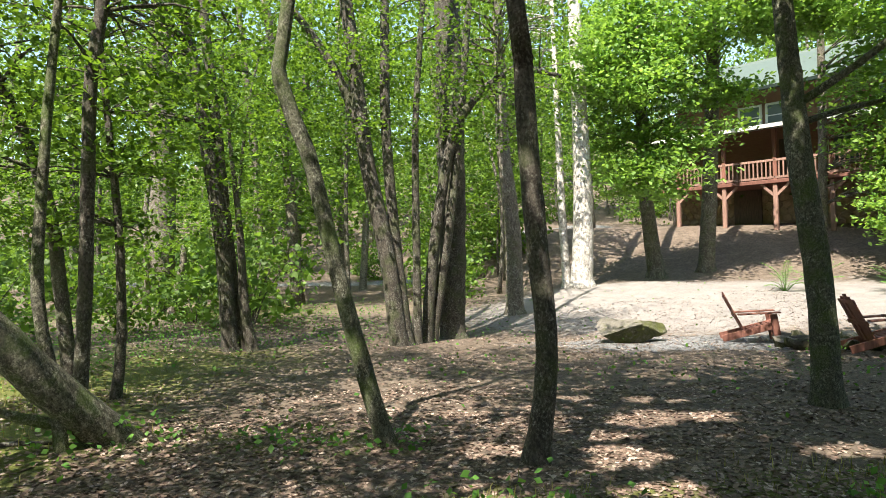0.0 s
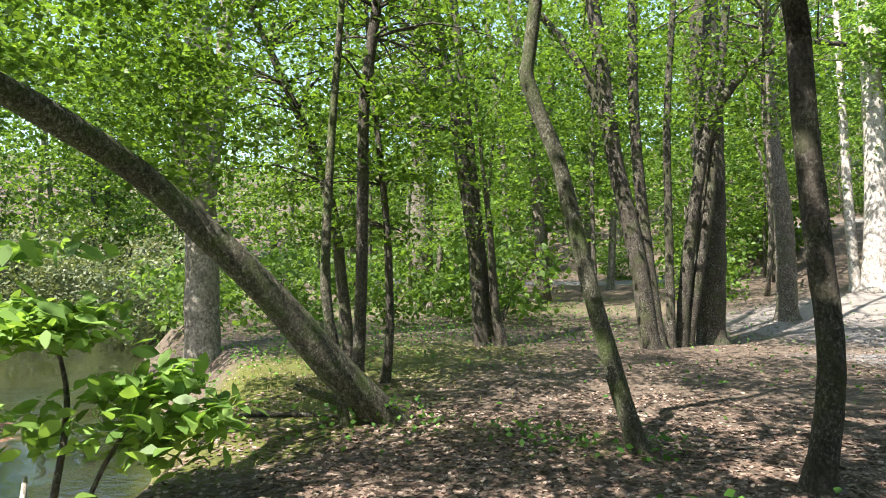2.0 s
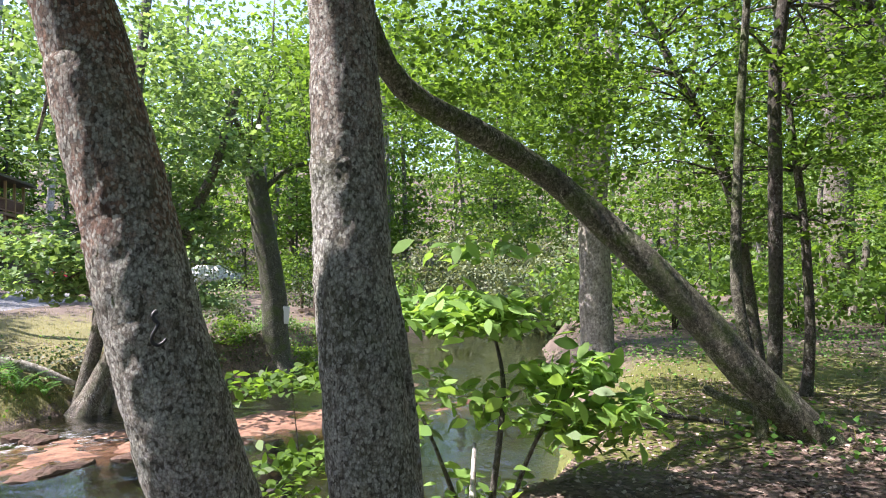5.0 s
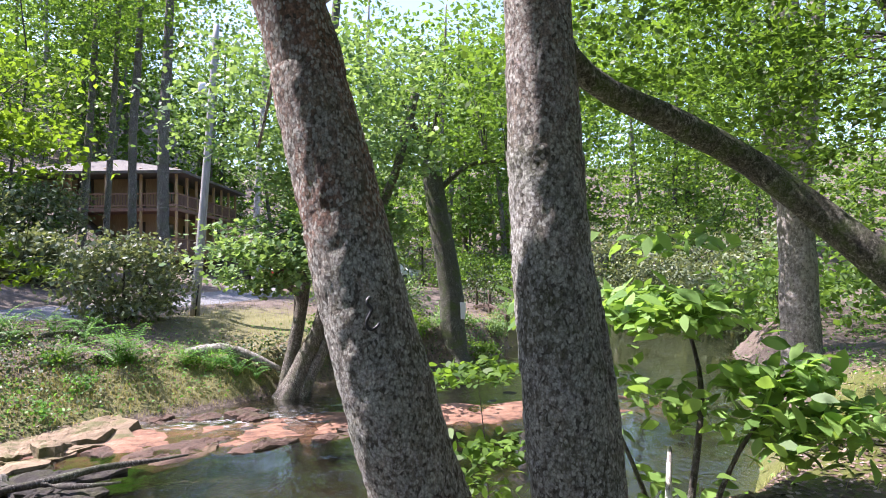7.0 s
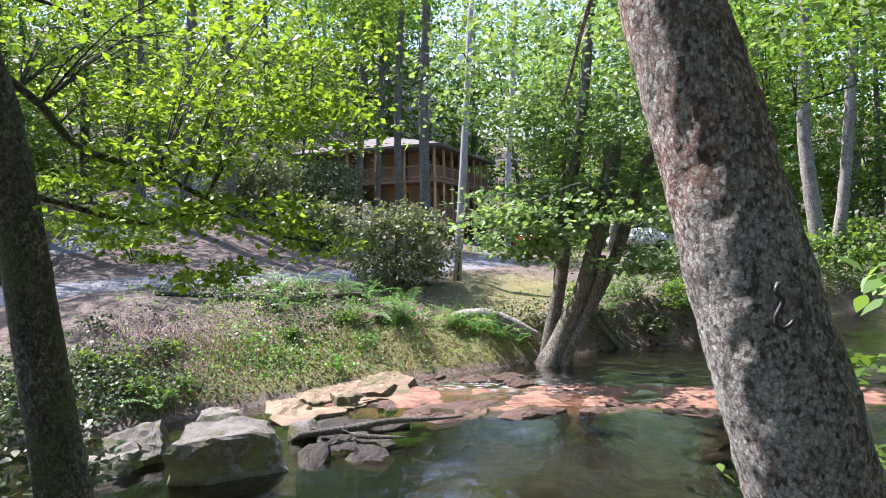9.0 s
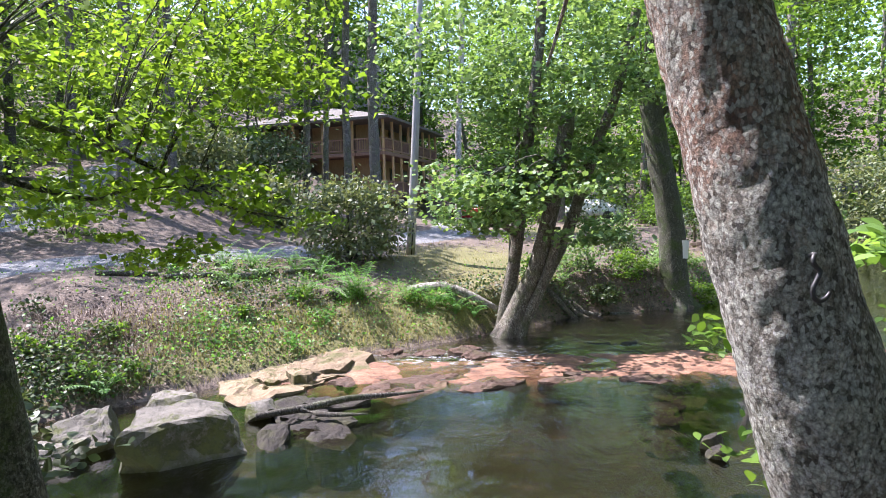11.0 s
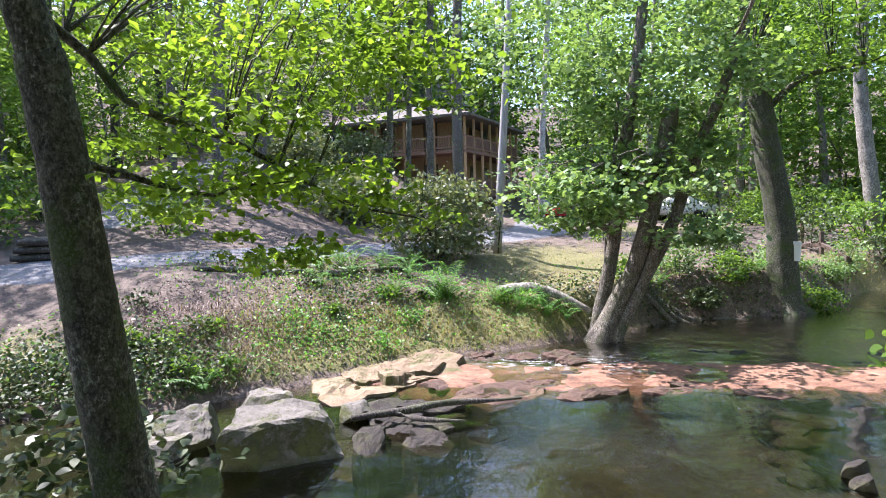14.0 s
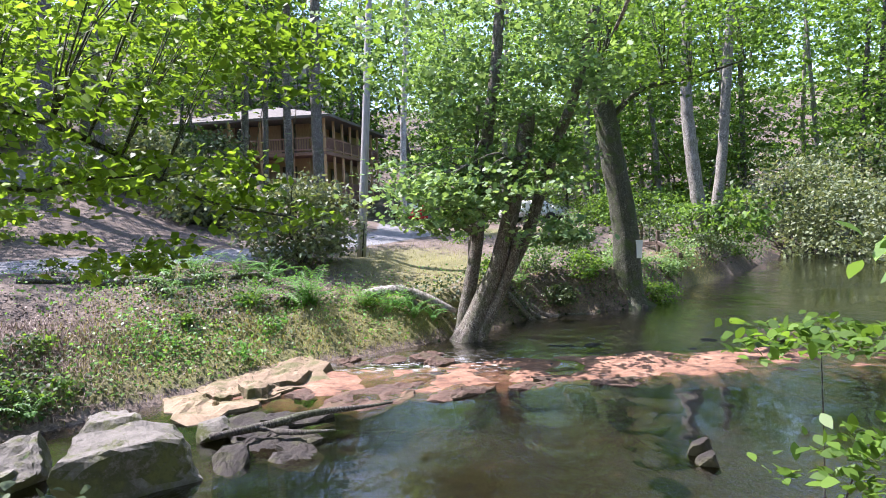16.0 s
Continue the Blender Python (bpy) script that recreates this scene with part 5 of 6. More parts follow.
def plate(rng, at, size, turn, tip, thick):
    """One broken flat layer of bedrock, its rim uneven and its top rough."""
    bm = bmesh.new()
    n, rings = 26, 7
    rim = []
    corners = sorted(rng.uniform(0, 2 * math.pi) for _ in range(7))
    reach = [rng.uniform(0.75, 1.1) for _ in corners]
    for k in range(n):
        an = 2 * math.pi * k / n
        r = min(q / max(0.3, math.cos(min(1.25, abs((an - c + math.pi) % (2 * math.pi) - math.pi)))) for c, q in zip(corners, reach))
        rim.append((an, min(r, 1.25) * rng.uniform(0.88, 1.08)))
    levels = [(j / (rings - 1), 1.0) for j in range(1, rings)] + [(1.03, 0.6), (1.08, -0.1), (1.4, -1.0)]
    mid = bm.verts.new((0, 0, 0))
    rows = []
    for f, z in levels:
        row = []
        for an, r in rim:
            p = Vector((math.cos(an) * r * f * size[0] / 2, math.sin(an) * r * f * size[1] / 2, 0))
            lump = 0.07 * noise.noise(p * 2.2 + Vector((at[0], at[1], 0))) + 0.045 * noise.noise(p * 6 + Vector((at[1], at[0], 2))) + 0.02 * noise.noise(p * 16)
            p.z = (z - 1) * thick + (lump - 0.02 * f ** 6 if z > 0.9 else 0)
            if z < 0.9:
                p *= 1 + 0.14 * noise.noise(p * 5 + Vector((3, at[0], 0)))
                p.z = (z - 1) * thick
            row.append(bm.verts.new(p))
        rows.append(row)
    for k in range(n):
        bm.faces.new((mid, rows[0][k], rows[0][(k + 1) % n]))
        for a, b in zip(rows, rows[1:]):
            bm.faces.new((a[k], b[k], b[(k + 1) % n], a[(k + 1) % n]))
    bmesh.ops.transform(bm, matrix=pose(*at, tip[0], tip[1], turn), verts=bm.verts)
    return bm


def bedrock(name, label, material, layers, seed):
    """A shelf of rock lying in overlapping layers: (x, y, top, length, breadth, turn, thickness)."""
    prng = random.Random(seed)
    x0, y0, z0 = layers[0][:3]
    root = thing(name, pose(x0, y0, z0 - 0.3), label, "stone ledge", "bedrock ledges")
    for x, y, z, sx, sy, turn, thick in layers:
        part("layer", plate(prng, (x - x0, y - y0, z - z0 + 0.3), (sx, sy), turn, (prng.uniform(-3, 3), prng.uniform(0, 5)), thick), material, root, smooth=False)


lay = random.Random(31)
bedrock("stone_ledge", "sunlit tan sandstone ledge in broken layers at the water's edge", STONE_WARM,
        [(-11.9, -2.8, -1.03, 2.6, 2.0, 20, 0.4), (-10.9, -3.1, -1.11, 1.9, 1.9, 50, 0.35)]
        + [(-11.8 + lay.uniform(-1.0, 0.9), -2.8 + lay.uniform(-1.0, 0.9), -1.04 + lay.uniform(-0.05, 0.04), lay.uniform(0.5, 1.1), lay.uniform(0.4, 0.9), lay.uniform(0, 180), 0.25) for _ in range(13)], 5)
bedrock("stone_ledge", "dark wet slabs of bedrock breaking the water", STONE_DARK,
        [(-9.0, -2.2, -1.13, 1.4, 0.9, 25, 0.6)] + [(-8.9 + lay.uniform(-0.9, 1.0), -2.1 + lay.uniform(-0.6, 0.6), -1.12 + lay.uniform(-0.03, 0.06), lay.uniform(0.4, 0.8), lay.uniform(0.3, 0.55), lay.uniform(0, 180), 0.6) for _ in range(12)], 8)
bedrock("stone_ledge", "low wet reddish shelf with water running over it", STONE_WET,
        [(-10.2, -0.9, -1.135, 0.9, 1.5, 10, 0.6)] + [(-10.3 + lay.uniform(-0.5, 0.6), lay.uniform(-1.6, 3.2), -1.14 + lay.uniform(-0.01, 0.02), lay.uniform(0.3, 0.7), lay.uniform(0.6, 1.3), lay.uniform(-25, 25), 0.6) for _ in range(9)]
        + [(-12.4 + lay.uniform(-0.4, 0.4), lay.uniform(-1.4, 0.9), -1.11 + lay.uniform(-0.02, 0.04), lay.uniform(0.25, 0.5), lay.uniform(0.3, 0.7), lay.uniform(-40, 40), 0.5) for _ in range(9)], 13)
rng = random.Random(9)
for i in range(9):
    u = i / 8
    rock("creek_stone", (-10.3 + 2.9 * u + rng.uniform(-0.2, 0.2), 2.2 + 0.5 * u + 0.5 * math.sin(u * 5) + rng.uniform(-0.2, 0.2), WATER_Z - 0.06), (rng.uniform(0.3, 0.8), rng.uniform(0.3, 0.7), rng.uniform(0.12, 0.18)),
         rng.uniform(0, 180), 40 + i, STONE_DARK, "wet dark stone in the creek", "stone", 6, group="stones in the creek")
for i in range(26):
    y = rng.uniform(-1.6, 6.5)
    rock("creek_stone", (-12.6 + 0.22 * y + rng.uniform(-1.2, 1.2), y, WATER_Z - 0.05), (rng.uniform(0.2, 0.65), rng.uniform(0.2, 0.6), rng.uniform(0.12, 0.24)),
         rng.uniform(0, 180), 70 + i, STONE_DARK, "wet stone on the reddish shelf of the creek", "stone", 6, group="stones in the creek")
rock("creek_stone", (-7.45, 2.5, -1.1), (0.34, 0.32, 0.34), 10, 5, STONE_DARK, "round black stone above the water", "stone", group="stones in the creek")
rock("creek_stone", (-7.2, 2.42, -1.12), (0.36, 0.34, 0.3), 50, 6, STONE_DARK, "round black stone above the water", "stone", group="stones in the creek")
rock("islet_bar", (-12.6, 6.9, -1.17), (1.5, 2.6, 0.3), 30, 7, STONE_WARM, "low gravel bar with dead leaves in the creek", "gravel bar", sharp=0.1)
rock("mossy_rock", (3.6, 12.35, 0.22), (1.45, 1.0, 0.85), 10, 31, STONE_GREY, "flat mossy rock lying in the leaf litter", "rock")
for i in range(11):
    an = i / 11 * 6.28
    x, y = 6.95 + 0.75 * math.cos(an), 11.55 + 0.75 * math.sin(an)
    rock("fire_pit_stone", (x, y, ground_z(x, y) + 0.1), (0.42, 0.36, 0.34), an * 57, 90 + i, STONE_GREY, "grey stone of the fire pit ring", "stone", 7, group="fire pit stones")
rock("fire_pit_stone", (6.35, 11.3, ground_z(6.35, 11.3) + 0.12), (0.55, 0.5, 0.42), 20, 120, STONE_DARK, "dark round stone beside the fire pit", "stone", 6, group="fire pit stones")


# ---- chairs ----
def garden_chair(at, turn):
    """A slatted low garden chair; it faces +x."""
    c = thing("garden_chair", pose(*at, 0, 0, turn), "red-brown slatted wooden garden chair beside the fire pit", "chair", "garden chairs")
    for y in (-0.29, 0.29):
        part("front_leg", box((0.12, 0.05, 0.56), (0.32, y, 0.28), (0, -9, 0), 0.006), WOOD_RED, c, smooth=False)
        part("side_rail", box((1.02, 0.035, 0.13), (-0.12, y * 0.9, 0.22), (0, -17, 0), 0.006), WOOD_RED, c, smooth=False)
        part("armrest", box((0.74, 0.14, 0.03), (0.02, y * 1.1, 0.57), (0, -4, 0), 0.008), WOOD_RED, c, smooth=False)
    for i in range(6):
        part("seat_slat", box((0.075, 0.56, 0.022), (0.34 - i * 0.088, 0, 0.40 - i * 0.027), (0, -17, 0), 0.005), WOOD_RED, c, smooth=False)
    for i in range(5):
        part("back_slat", box((0.025, 0.09, 0.86 - 0.05 * abs(i - 2)), (-0.38, (i - 2) * 0.105, 0.58 - 0.02 * abs(i - 2)), (0, -27, 0), 0.005), WOOD_RED, c, smooth=False)
    part("back_brace", box((0.03, 0.62, 0.07), (-0.37, 0, 0.50), (0, -27, 0)), WOOD_RED, c, smooth=False)
    part("back_brace", box((0.03, 0.5, 0.06), (-0.53, 0, 0.84), (0, -27, 0)), WOOD_RED, c, smooth=False)
    return c


garden_chair((6.0, 12.3, ground_z(6.0, 12.3)), -18)
garden_chair((7.15, 10.4, ground_z(7.15, 10.4)), -8)


# ---- plants near the path ----
def blade_mesh(name, centres, length, width, rng, lean=0.5):
    """Upright, bent blades, two quads each."""
    c = np.asarray(centres, float)
    n = len(c)
    ln = (length * rng.uniform(0.5, 1.3, n))[:, None]
    an = rng.random(n) * 6.283
    d = np.stack([np.cos(an), np.sin(an), np.zeros(n)], 1)
    e = np.stack([-np.sin(an), np.cos(an), np.zeros(n)], 1) * width
    up = np.array([0, 0, 1.0])
    k = (lean * rng.uniform(0.3, 1.4, n))[:, None]
    mid = c + up * ln * 0.6 + d * ln * k * 0.35
    tip = c + up * ln * (1 - 0.35 * k) + d * ln * k
    v = np.stack([c - e, c + e, mid + e * 0.8, mid - e * 0.8, tip], 1).reshape(-1, 3)
    mesh = bpy.data.meshes.new(name)
    mesh.vertices.add(n * 5)
    mesh.vertices.foreach_set("co", v.ravel())
    i = (np.arange(n) * 5)[:, None]
    loops = np.concatenate([i + [[0, 1, 2, 3]], i + [[3, 2, 4]]], 1).ravel()
    mesh.loops.add(n * 7)
    mesh.loops.foreach_set("vertex_index", loops)
    mesh.polygons.add(n * 2)
    mesh.polygons.foreach_set("loop_start", (np.arange(n)[:, None] * 7 + [[0, 4]]).ravel())
    mesh.update(calc_edges=True)
    return mesh


def on_ground(xy, lift=0.0):
    xy = np.asarray(xy)
    return np.column_stack([xy, height(xy[:, 0], xy[:, 1]) + lift])


def scatter(rng, patches):
    """Points in soft round patches (x, y, rx, ry, count)."""
    return np.vstack([rng.normal(size=(n, 2)) * (rx, ry) + (x, y) for x, y, rx, ry, n in patches])


rn = np.random.default_rng(3)


def litter():
    xy = np.vstack([np.column_stack([rn.uniform(-5, 9, 34000), rn.uniform(1.5, 8, 34000)]), np.column_stack([rn.uniform(-3, 5, 26000), rn.uniform(1.6, 6.5, 26000)]), np.column_stack([rn.uniform(-7, 9, 22000), rn.uniform(7, 17, 22000)]),
                    scatter(rn, [(9, 23, 4.5, 1.8, 3000), (-14, -3, 1.6, 2.0, 4500), (-11.6, -5.6, 0.9, 0.9, 1800), (-15.6, 0.4, 0.8, 1.0, 900), (-16.6, 3.6, 0.8, 1.5, 3200), (-22, -13, 3.5, 3.0, 5000), (-3.4, 0.5, 0.8, 2.5, 600)])])
    keep = np.maximum(line_distance(xy[:, 0], xy[:, 1], NEAR_EDGE), -line_distance(xy[:, 0], xy[:, 1], FAR_EDGE)) > 0.3
    xy = xy[keep & (waves(xy[:, 0], xy[:, 1], 0.9, 4.0) + rn.normal(size=len(xy)) * 0.5 > -0.7)]
    tagged(mesh_object("leaf_litter", leaf_mesh("leaf_litter", on_ground(xy, 0.006), 0.05, 0.2, 0.36, rn), DEAD_LEAF), "brown fallen leaves scattered over the forest floor", "leaf litter", kind="stuff")


litter()
low = scatter(rn, [(0.4, 3.8, 0.4, 0.15, 90), (-1.2, 5.4, 0.5, 0.2, 130), (-0.3, 5.3, 0.08, 0.06, 24), (2.7, 4.1, 0.06, 0.06, 24), (-3.0, 5.4, 0.5, 0.4, 160), (-8, 17, 5, 3, 5000), (-6, 14, 3, 2.0, 1400), (2, 9, 2.5, 1.0, 160),
                   (-6.5, 9.5, 1.2, 1.6, 700), (5.5, 8.4, 2.0, 0.6, 160), (-13.9, -5.5, 1.0, 1.5, 700), (-13.0, -2.5, 1.0, 0.8, 600), (-14.5, -0.8, 0.8, 0.6, 500), (-10.4, -6.6, 0.6, 1.2, 700), (-17.2, 4.0, 0.6, 1.6, 700), (-17.8, 7.4, 1.2, 0.9, 1200), (-12.0, -4.1, 0.5, 0.5, 900), (-9.9, -6.8, 0.7, 1.0, 900), (-11.0, -5.0, 0.6, 0.5, 300), (-15.2, -3.8, 1.0, 1.4, 900)])
low = low[np.maximum(line_distance(low[:, 0], low[:, 1], NEAR_EDGE), -line_distance(low[:, 0], low[:, 1], FAR_EDGE)) > 0.25]
tagged(mesh_object("ground_plants", leaf_mesh("ground_plants", on_ground(low, 0.03) + np.column_stack([np.zeros((len(low), 2)), rn.random(len(low)) ** 2 * 0.2]), 0.065, 0.7, 0.36, rn), LEAF_FERN), "low green seedlings and groundcover plants", "groundcover", kind="stuff")
tuft = scatter(rn, [(-20.8, 10.0, 0.9, 1.2, 2200), (-17.9, 7.2, 0.7, 0.8, 1500), (-20.6, 10.4, 0.8, 0.8, 1500), (-16.6, 4.2, 0.5, 1.2, 700), (-12.9, -4.4, 1.0, 0.8, 2600), (-12.9, -3.0, 0.7, 0.6, 2600), (-13.4, -1.4, 0.5, 0.8, 2200), (-11.7, -4.6, 0.5, 0.5, 1600), (-14.2, 0.0, 0.6, 0.5, 900), (-18, 0.5, 2.6, 1.8, 3500), (-11.4, -5.4, 0.5, 0.5, 900), (-15.8, -4.8, 1.6, 1.0, 2200), (-20, 10, 1.5, 1.2, 1200), (0.3, 3.8, 0.6, 0.25, 260), (3.2, 4.4, 0.6, 0.3, 260), (-5.0, 6.6, 1.0, 1.6, 1200)])
tuft = tuft[np.maximum(line_distance(tuft[:, 0], tuft[:, 1], NEAR_EDGE), -line_distance(tuft[:, 0], tuft[:, 1], FAR_EDGE)) > 0.15]
tagged(mesh_object("grass", blade_mesh("grass", on_ground(tuft, -0.01), 0.10, 0.0035, rn), GRASS), "sunlit tufts of grass on the bank and lawn", "grass", kind="stuff")
sod = scatter(rn, [(-11.2, -5.8, 0.6, 0.8, 3800), (-10.3, -5.5, 0.4, 0.5, 700)])
sod = sod[-line_distance(sod[:, 0], sod[:, 1], FAR_EDGE) > 0.2]
tagged(mesh_object("dead_grass", blade_mesh("dead_grass", on_ground(sod, -0.01), 0.17, 0.004, rn, 1.2), DEAD_LEAF), "tangle of dry brown stalks on the bank", "dead grass", kind="stuff")


ivy = scatter(rn, [(-9.7, -6.9, 0.5, 0.9, 2600), (-10.3, -5.8, 0.35, 0.5, 900), (-9.4, -8.0, 0.6, 0.8, 1500), (-13.6, -3.6, 0.7, 0.7, 700), (-15.0, -5.2, 0.8, 1.0, 900), (-15.9, 2.9, 0.35, 0.8, 900), (-16.8, 5.0, 0.4, 0.6, 500), (-15.0, 0.9, 0.4, 0.5, 500), (-18.2, 8.4, 0.6, 0.7, 700)])
ivy = ivy[-line_distance(ivy[:, 0], ivy[:, 1], FAR_EDGE) > 0.12]
tagged(mesh_object("bank_ivy", leaf_mesh("bank_ivy", on_ground(ivy, 0.03) + np.column_stack([np.zeros((len(ivy), 2)), rn.random(len(ivy)) ** 2 * 0.28]), 0.075, 0.6, 0.4, rn), LEAF_DARK), "dark green ivy covering the creek bank", "ivy", kind="stuff")


def frond_mesh(length, rng):
    """A bent fern frond with its leaflets."""
    bm = bmesh.new()
    n = 15
    for i in range(n):
        u = (i + 1) / n
        x, z = length * u, length * (0.75 * u - 0.62 * u * u)
        w = length * 0.24 * math.sin(math.pi * min(1, 0.18 + 0.82 * (1 - u))) * (1 - u * 0.45) + 0.008
        h = length / n * 0.42
        for s in (-1, 1):
            vs = [bm.verts.new(p) for p in ((x - h, 0, z), (x + h * 0.2, s * w * 0.5, z + 0.012), (x + h * 1.6, s * w, z - 0.02), (x + h, s * w * 0.3, z))]
            bm.faces.new(vs)
    tube([(0, 0, -0.03, 0.006), (length * 0.5, 0, length * 0.22, 0.004), (length, 0, length * 0.13, 0.001)], 0.08, 4, 0, 0, bm)
    mesh = bpy.data.meshes.new("frond")
    bm.to_mesh(mesh)
    bm.free()
    mesh.materials.append(LEAF_FERN)
    return mesh


frng = random.Random(2)
FRONDS = [frond_mesh(q, frng) for q in (0.45, 0.6, 0.75)]


def fern(x, y, scale=1.0, count=10):
    f = thing("fern", pose(x, y, ground_z(x, y)), "bright green fern growing on the creek bank", "fern", "ferns on the bank")
    for i in range(count):
        o = new("frond", FRONDS[frng.randrange(3)])
        o.parent = f
        o.matrix_basis = pose(0, 0, 0, 0, -frng.uniform(8, 50), i * 360 / count + frng.uniform(-14, 14)) @ Matrix.Scale(scale * frng.uniform(0.8, 1.15), 4)


for x, y, sc in ((-16.9, 4.9, 0.8), (-17.1, 5.4, 0.7), (-18.6, 7.2, 0.7), (-17.5, 3.9, 0.8), (-16.5, 2.9, 0.8), (-19.9, 8.6, 0.7), (-14.3, -1.9, 1.5), (-14.1, -2.1, 1.3), (-14.4, -0.4, 0.9), (-14.2, 0.1, 0.9), (-14.3, 0.5, 0.8), (-14.5, -0.9, 0.9), (-14.1, -3.0, 0.8), (-15.3, -4.2, 1.1), (-15.6, -3.5, 1.1), (-15.4, -2.9, 1.0), (-15.9, -4.6, 1.0),
                 (-15.2, -4.9, 0.9), (-13.9, -4.5, 0.8), (-16.3, -3.0, 1.0), (-16.0, -5.3, 0.9), (8.9, 16.6, 1.2), (9.6, 16.4, 1.2), (11.2, 15.7, 1.1), (-3.9, -0.6, 0.7), (-10.0, -5.2, 0.8)):
    fern(x, y, sc)


def shrub(name, base, stems, crowns, label, leaf, size, seed, bark=None, flat=0.6, lobed=False, narrow=0.34, oval=False):
    rng = np.random.default_rng(seed)
    root = thing(name, pose(*base), label, "shrub")
    o = np.array(base)
    for st in stems:
        part("stem", tube([(*(np.array(q[:3]) - o), q[3]) for q in st], 0.12, 7, 0.1), bark or BARK_BROWN, root)
    pts = np.vstack([cloud(rng, *c)[0] for c in crowns])
    mesh_object("foliage", leaf_mesh("foliage", pts - o, size, flat, narrow, rng, lobed, oval), leaf, root)


shrub("creek_shrub", (-3.55, 2.55, -0.45),
      [[(-3.5, 2.45, -0.5, 0.03), (-3.42, 2.5, 0.1, 0.024), (-3.55, 2.7, 0.7, 0.018), (-3.75, 2.75, 1.15, 0.008)], [(-3.6, 2.6, -0.5, 0.022), (-3.3, 2.75, 0.35, 0.014), (-3.1, 2.95, 0.75, 0.006)],
       [(-3.55, 2.5, -0.5, 0.02), (-3.8, 2.3, 0.3, 0.014), (-4.2, 2.2, 0.9, 0.006)]],
      [((-4.2, 2.4, 1.22), (0.45, 0.5, 0.12), 34, 10, 0.15, 0.3, 0.25), ((-3.7, 2.7, 1.15), (0.4, 0.45, 0.14), 34, 10, 0.14, 0.3, 0.25), ((-3.15, 3.05, 0.62), (0.38, 0.38, 0.34), 46, 10, 0.13, 0.3, 0.3), ((-3.85, 2.4, 0.6), (0.5, 0.5, 0.35), 20, 7, 0.15, 0.3, 0.3), ((-3.8, 2.75, 1.66), (0.35, 0.3, 0.12), 9, 7, 0.13, 0.3, 0.3), ((-3.35, 2.5, 0.0), (0.4, 0.4, 0.2), 12, 7, 0.12, 0.3, 0.3)],
      "leafy shrub with broad bright green leaves over the creek", LEAF_BROAD, 0.15, 41, BARK_BROWN, 0.5, False, 0.25, True)
shrub("bank_shrub", (-4.35, 0.95, -0.75), [[(-4.75, 1.75, -0.95, 0.006), (-4.7, 1.7, 0.0, 0.005), (-4.6, 1.6, 0.66, 0.003)], [(-4.3, 1.25, -0.8, 0.008), (-4.0, 1.3, 0.2, 0.004)]],
      [((-4.6, 1.6, 0.70), (0.35, 0.5, 0.08), 26, 12, 0.12, 0.2, 0.2), ((-3.95, 1.35, 0.25), (0.3, 0.32, 0.18), 18, 11, 0.11, 0.2, 0.3)], "low green shrub reaching out over the water", LEAF_WOOD, 0.08, 42, None, 0.4, False, 0.3, True)
shrub("bank_shrub", (-3.9, -2.9, -0.5), [[(-3.9, -2.9, -0.55, 0.015), (-4.0, -2.8, 0.0, 0.008), (-4.1, -2.7, 0.4, 0.004)]],
      [((-4.0, -2.8, 0.3), (0.45, 0.55, 0.36), 50, 14, 0.12, 0.2, 0.35)], "small dark green shrub at the foot of the bank maple", LEAF_DARK, 0.075, 43, None, 0.5, False, 0.36, True)
shrub("rhododendron", (-17.5, -2.4, 0.3), [[(-17.5, -2.4, 0.2, 0.05), (-17.3, -2.6, 1.0, 0.04), (-17.4, -3.0, 2.0, 0.015)], [(-17.5, -2.4, 0.2, 0.05), (-17.4, -1.9, 1.0, 0.035), (-17.3, -1.5, 1.8, 0.012)], [(-17.5, -2.4, 0.2, 0.04), (-17.8, -2.5, 1.3, 0.03), (-17.8, -2.4, 2.3, 0.01)]],
      [((-17.4, -2.4, 1.35), (1.2, 1.5, 1.15), 170, 32, 0.26, 0.5, 0.5)], "rounded olive green rhododendron bush by the lane", LEAF_PALE, 0.14, 44, None, 0.9, False, 0.28)
herbs = random.Random(21)
for i in range(34):
    x, y = herbs.choice(((-13.2, -5.0), (-12.6, -3.4), (-13.8, -2.4), (-11.2, -6.0), (-14.4, -0.6), (-15.2, -5.6), (-17.3, 3.2), (-17.6, 7.0), (-10.6, -5.0)))
    x, y = x + herbs.gauss(0, 0.55), y + herbs.gauss(0, 0.7)
    if -line_distance(np.array(x), np.array(y), FAR_EDGE) < 0.35:
        continue
    g = ground_z(x, y)
    r = herbs.uniform(0.14, 0.3)
    shrub("bank_herb", (x, y, g - 0.02), [[(x, y, g - 0.05, 0.008), (x, y, g + r * 0.6, 0.005), (x + 0.02, y, g + r * 1.2, 0.002)]], [((x, y, g + r * 0.75), (r, r, r * 0.7), 12, 12, r * 0.32, 0.3, 0.5)],
          "low leafy weed growing on the creek bank", (LEAF_FERN, LEAF_WOOD, LEAF_DARK)[i % 3], 0.07, 200 + i, None, 0.7)
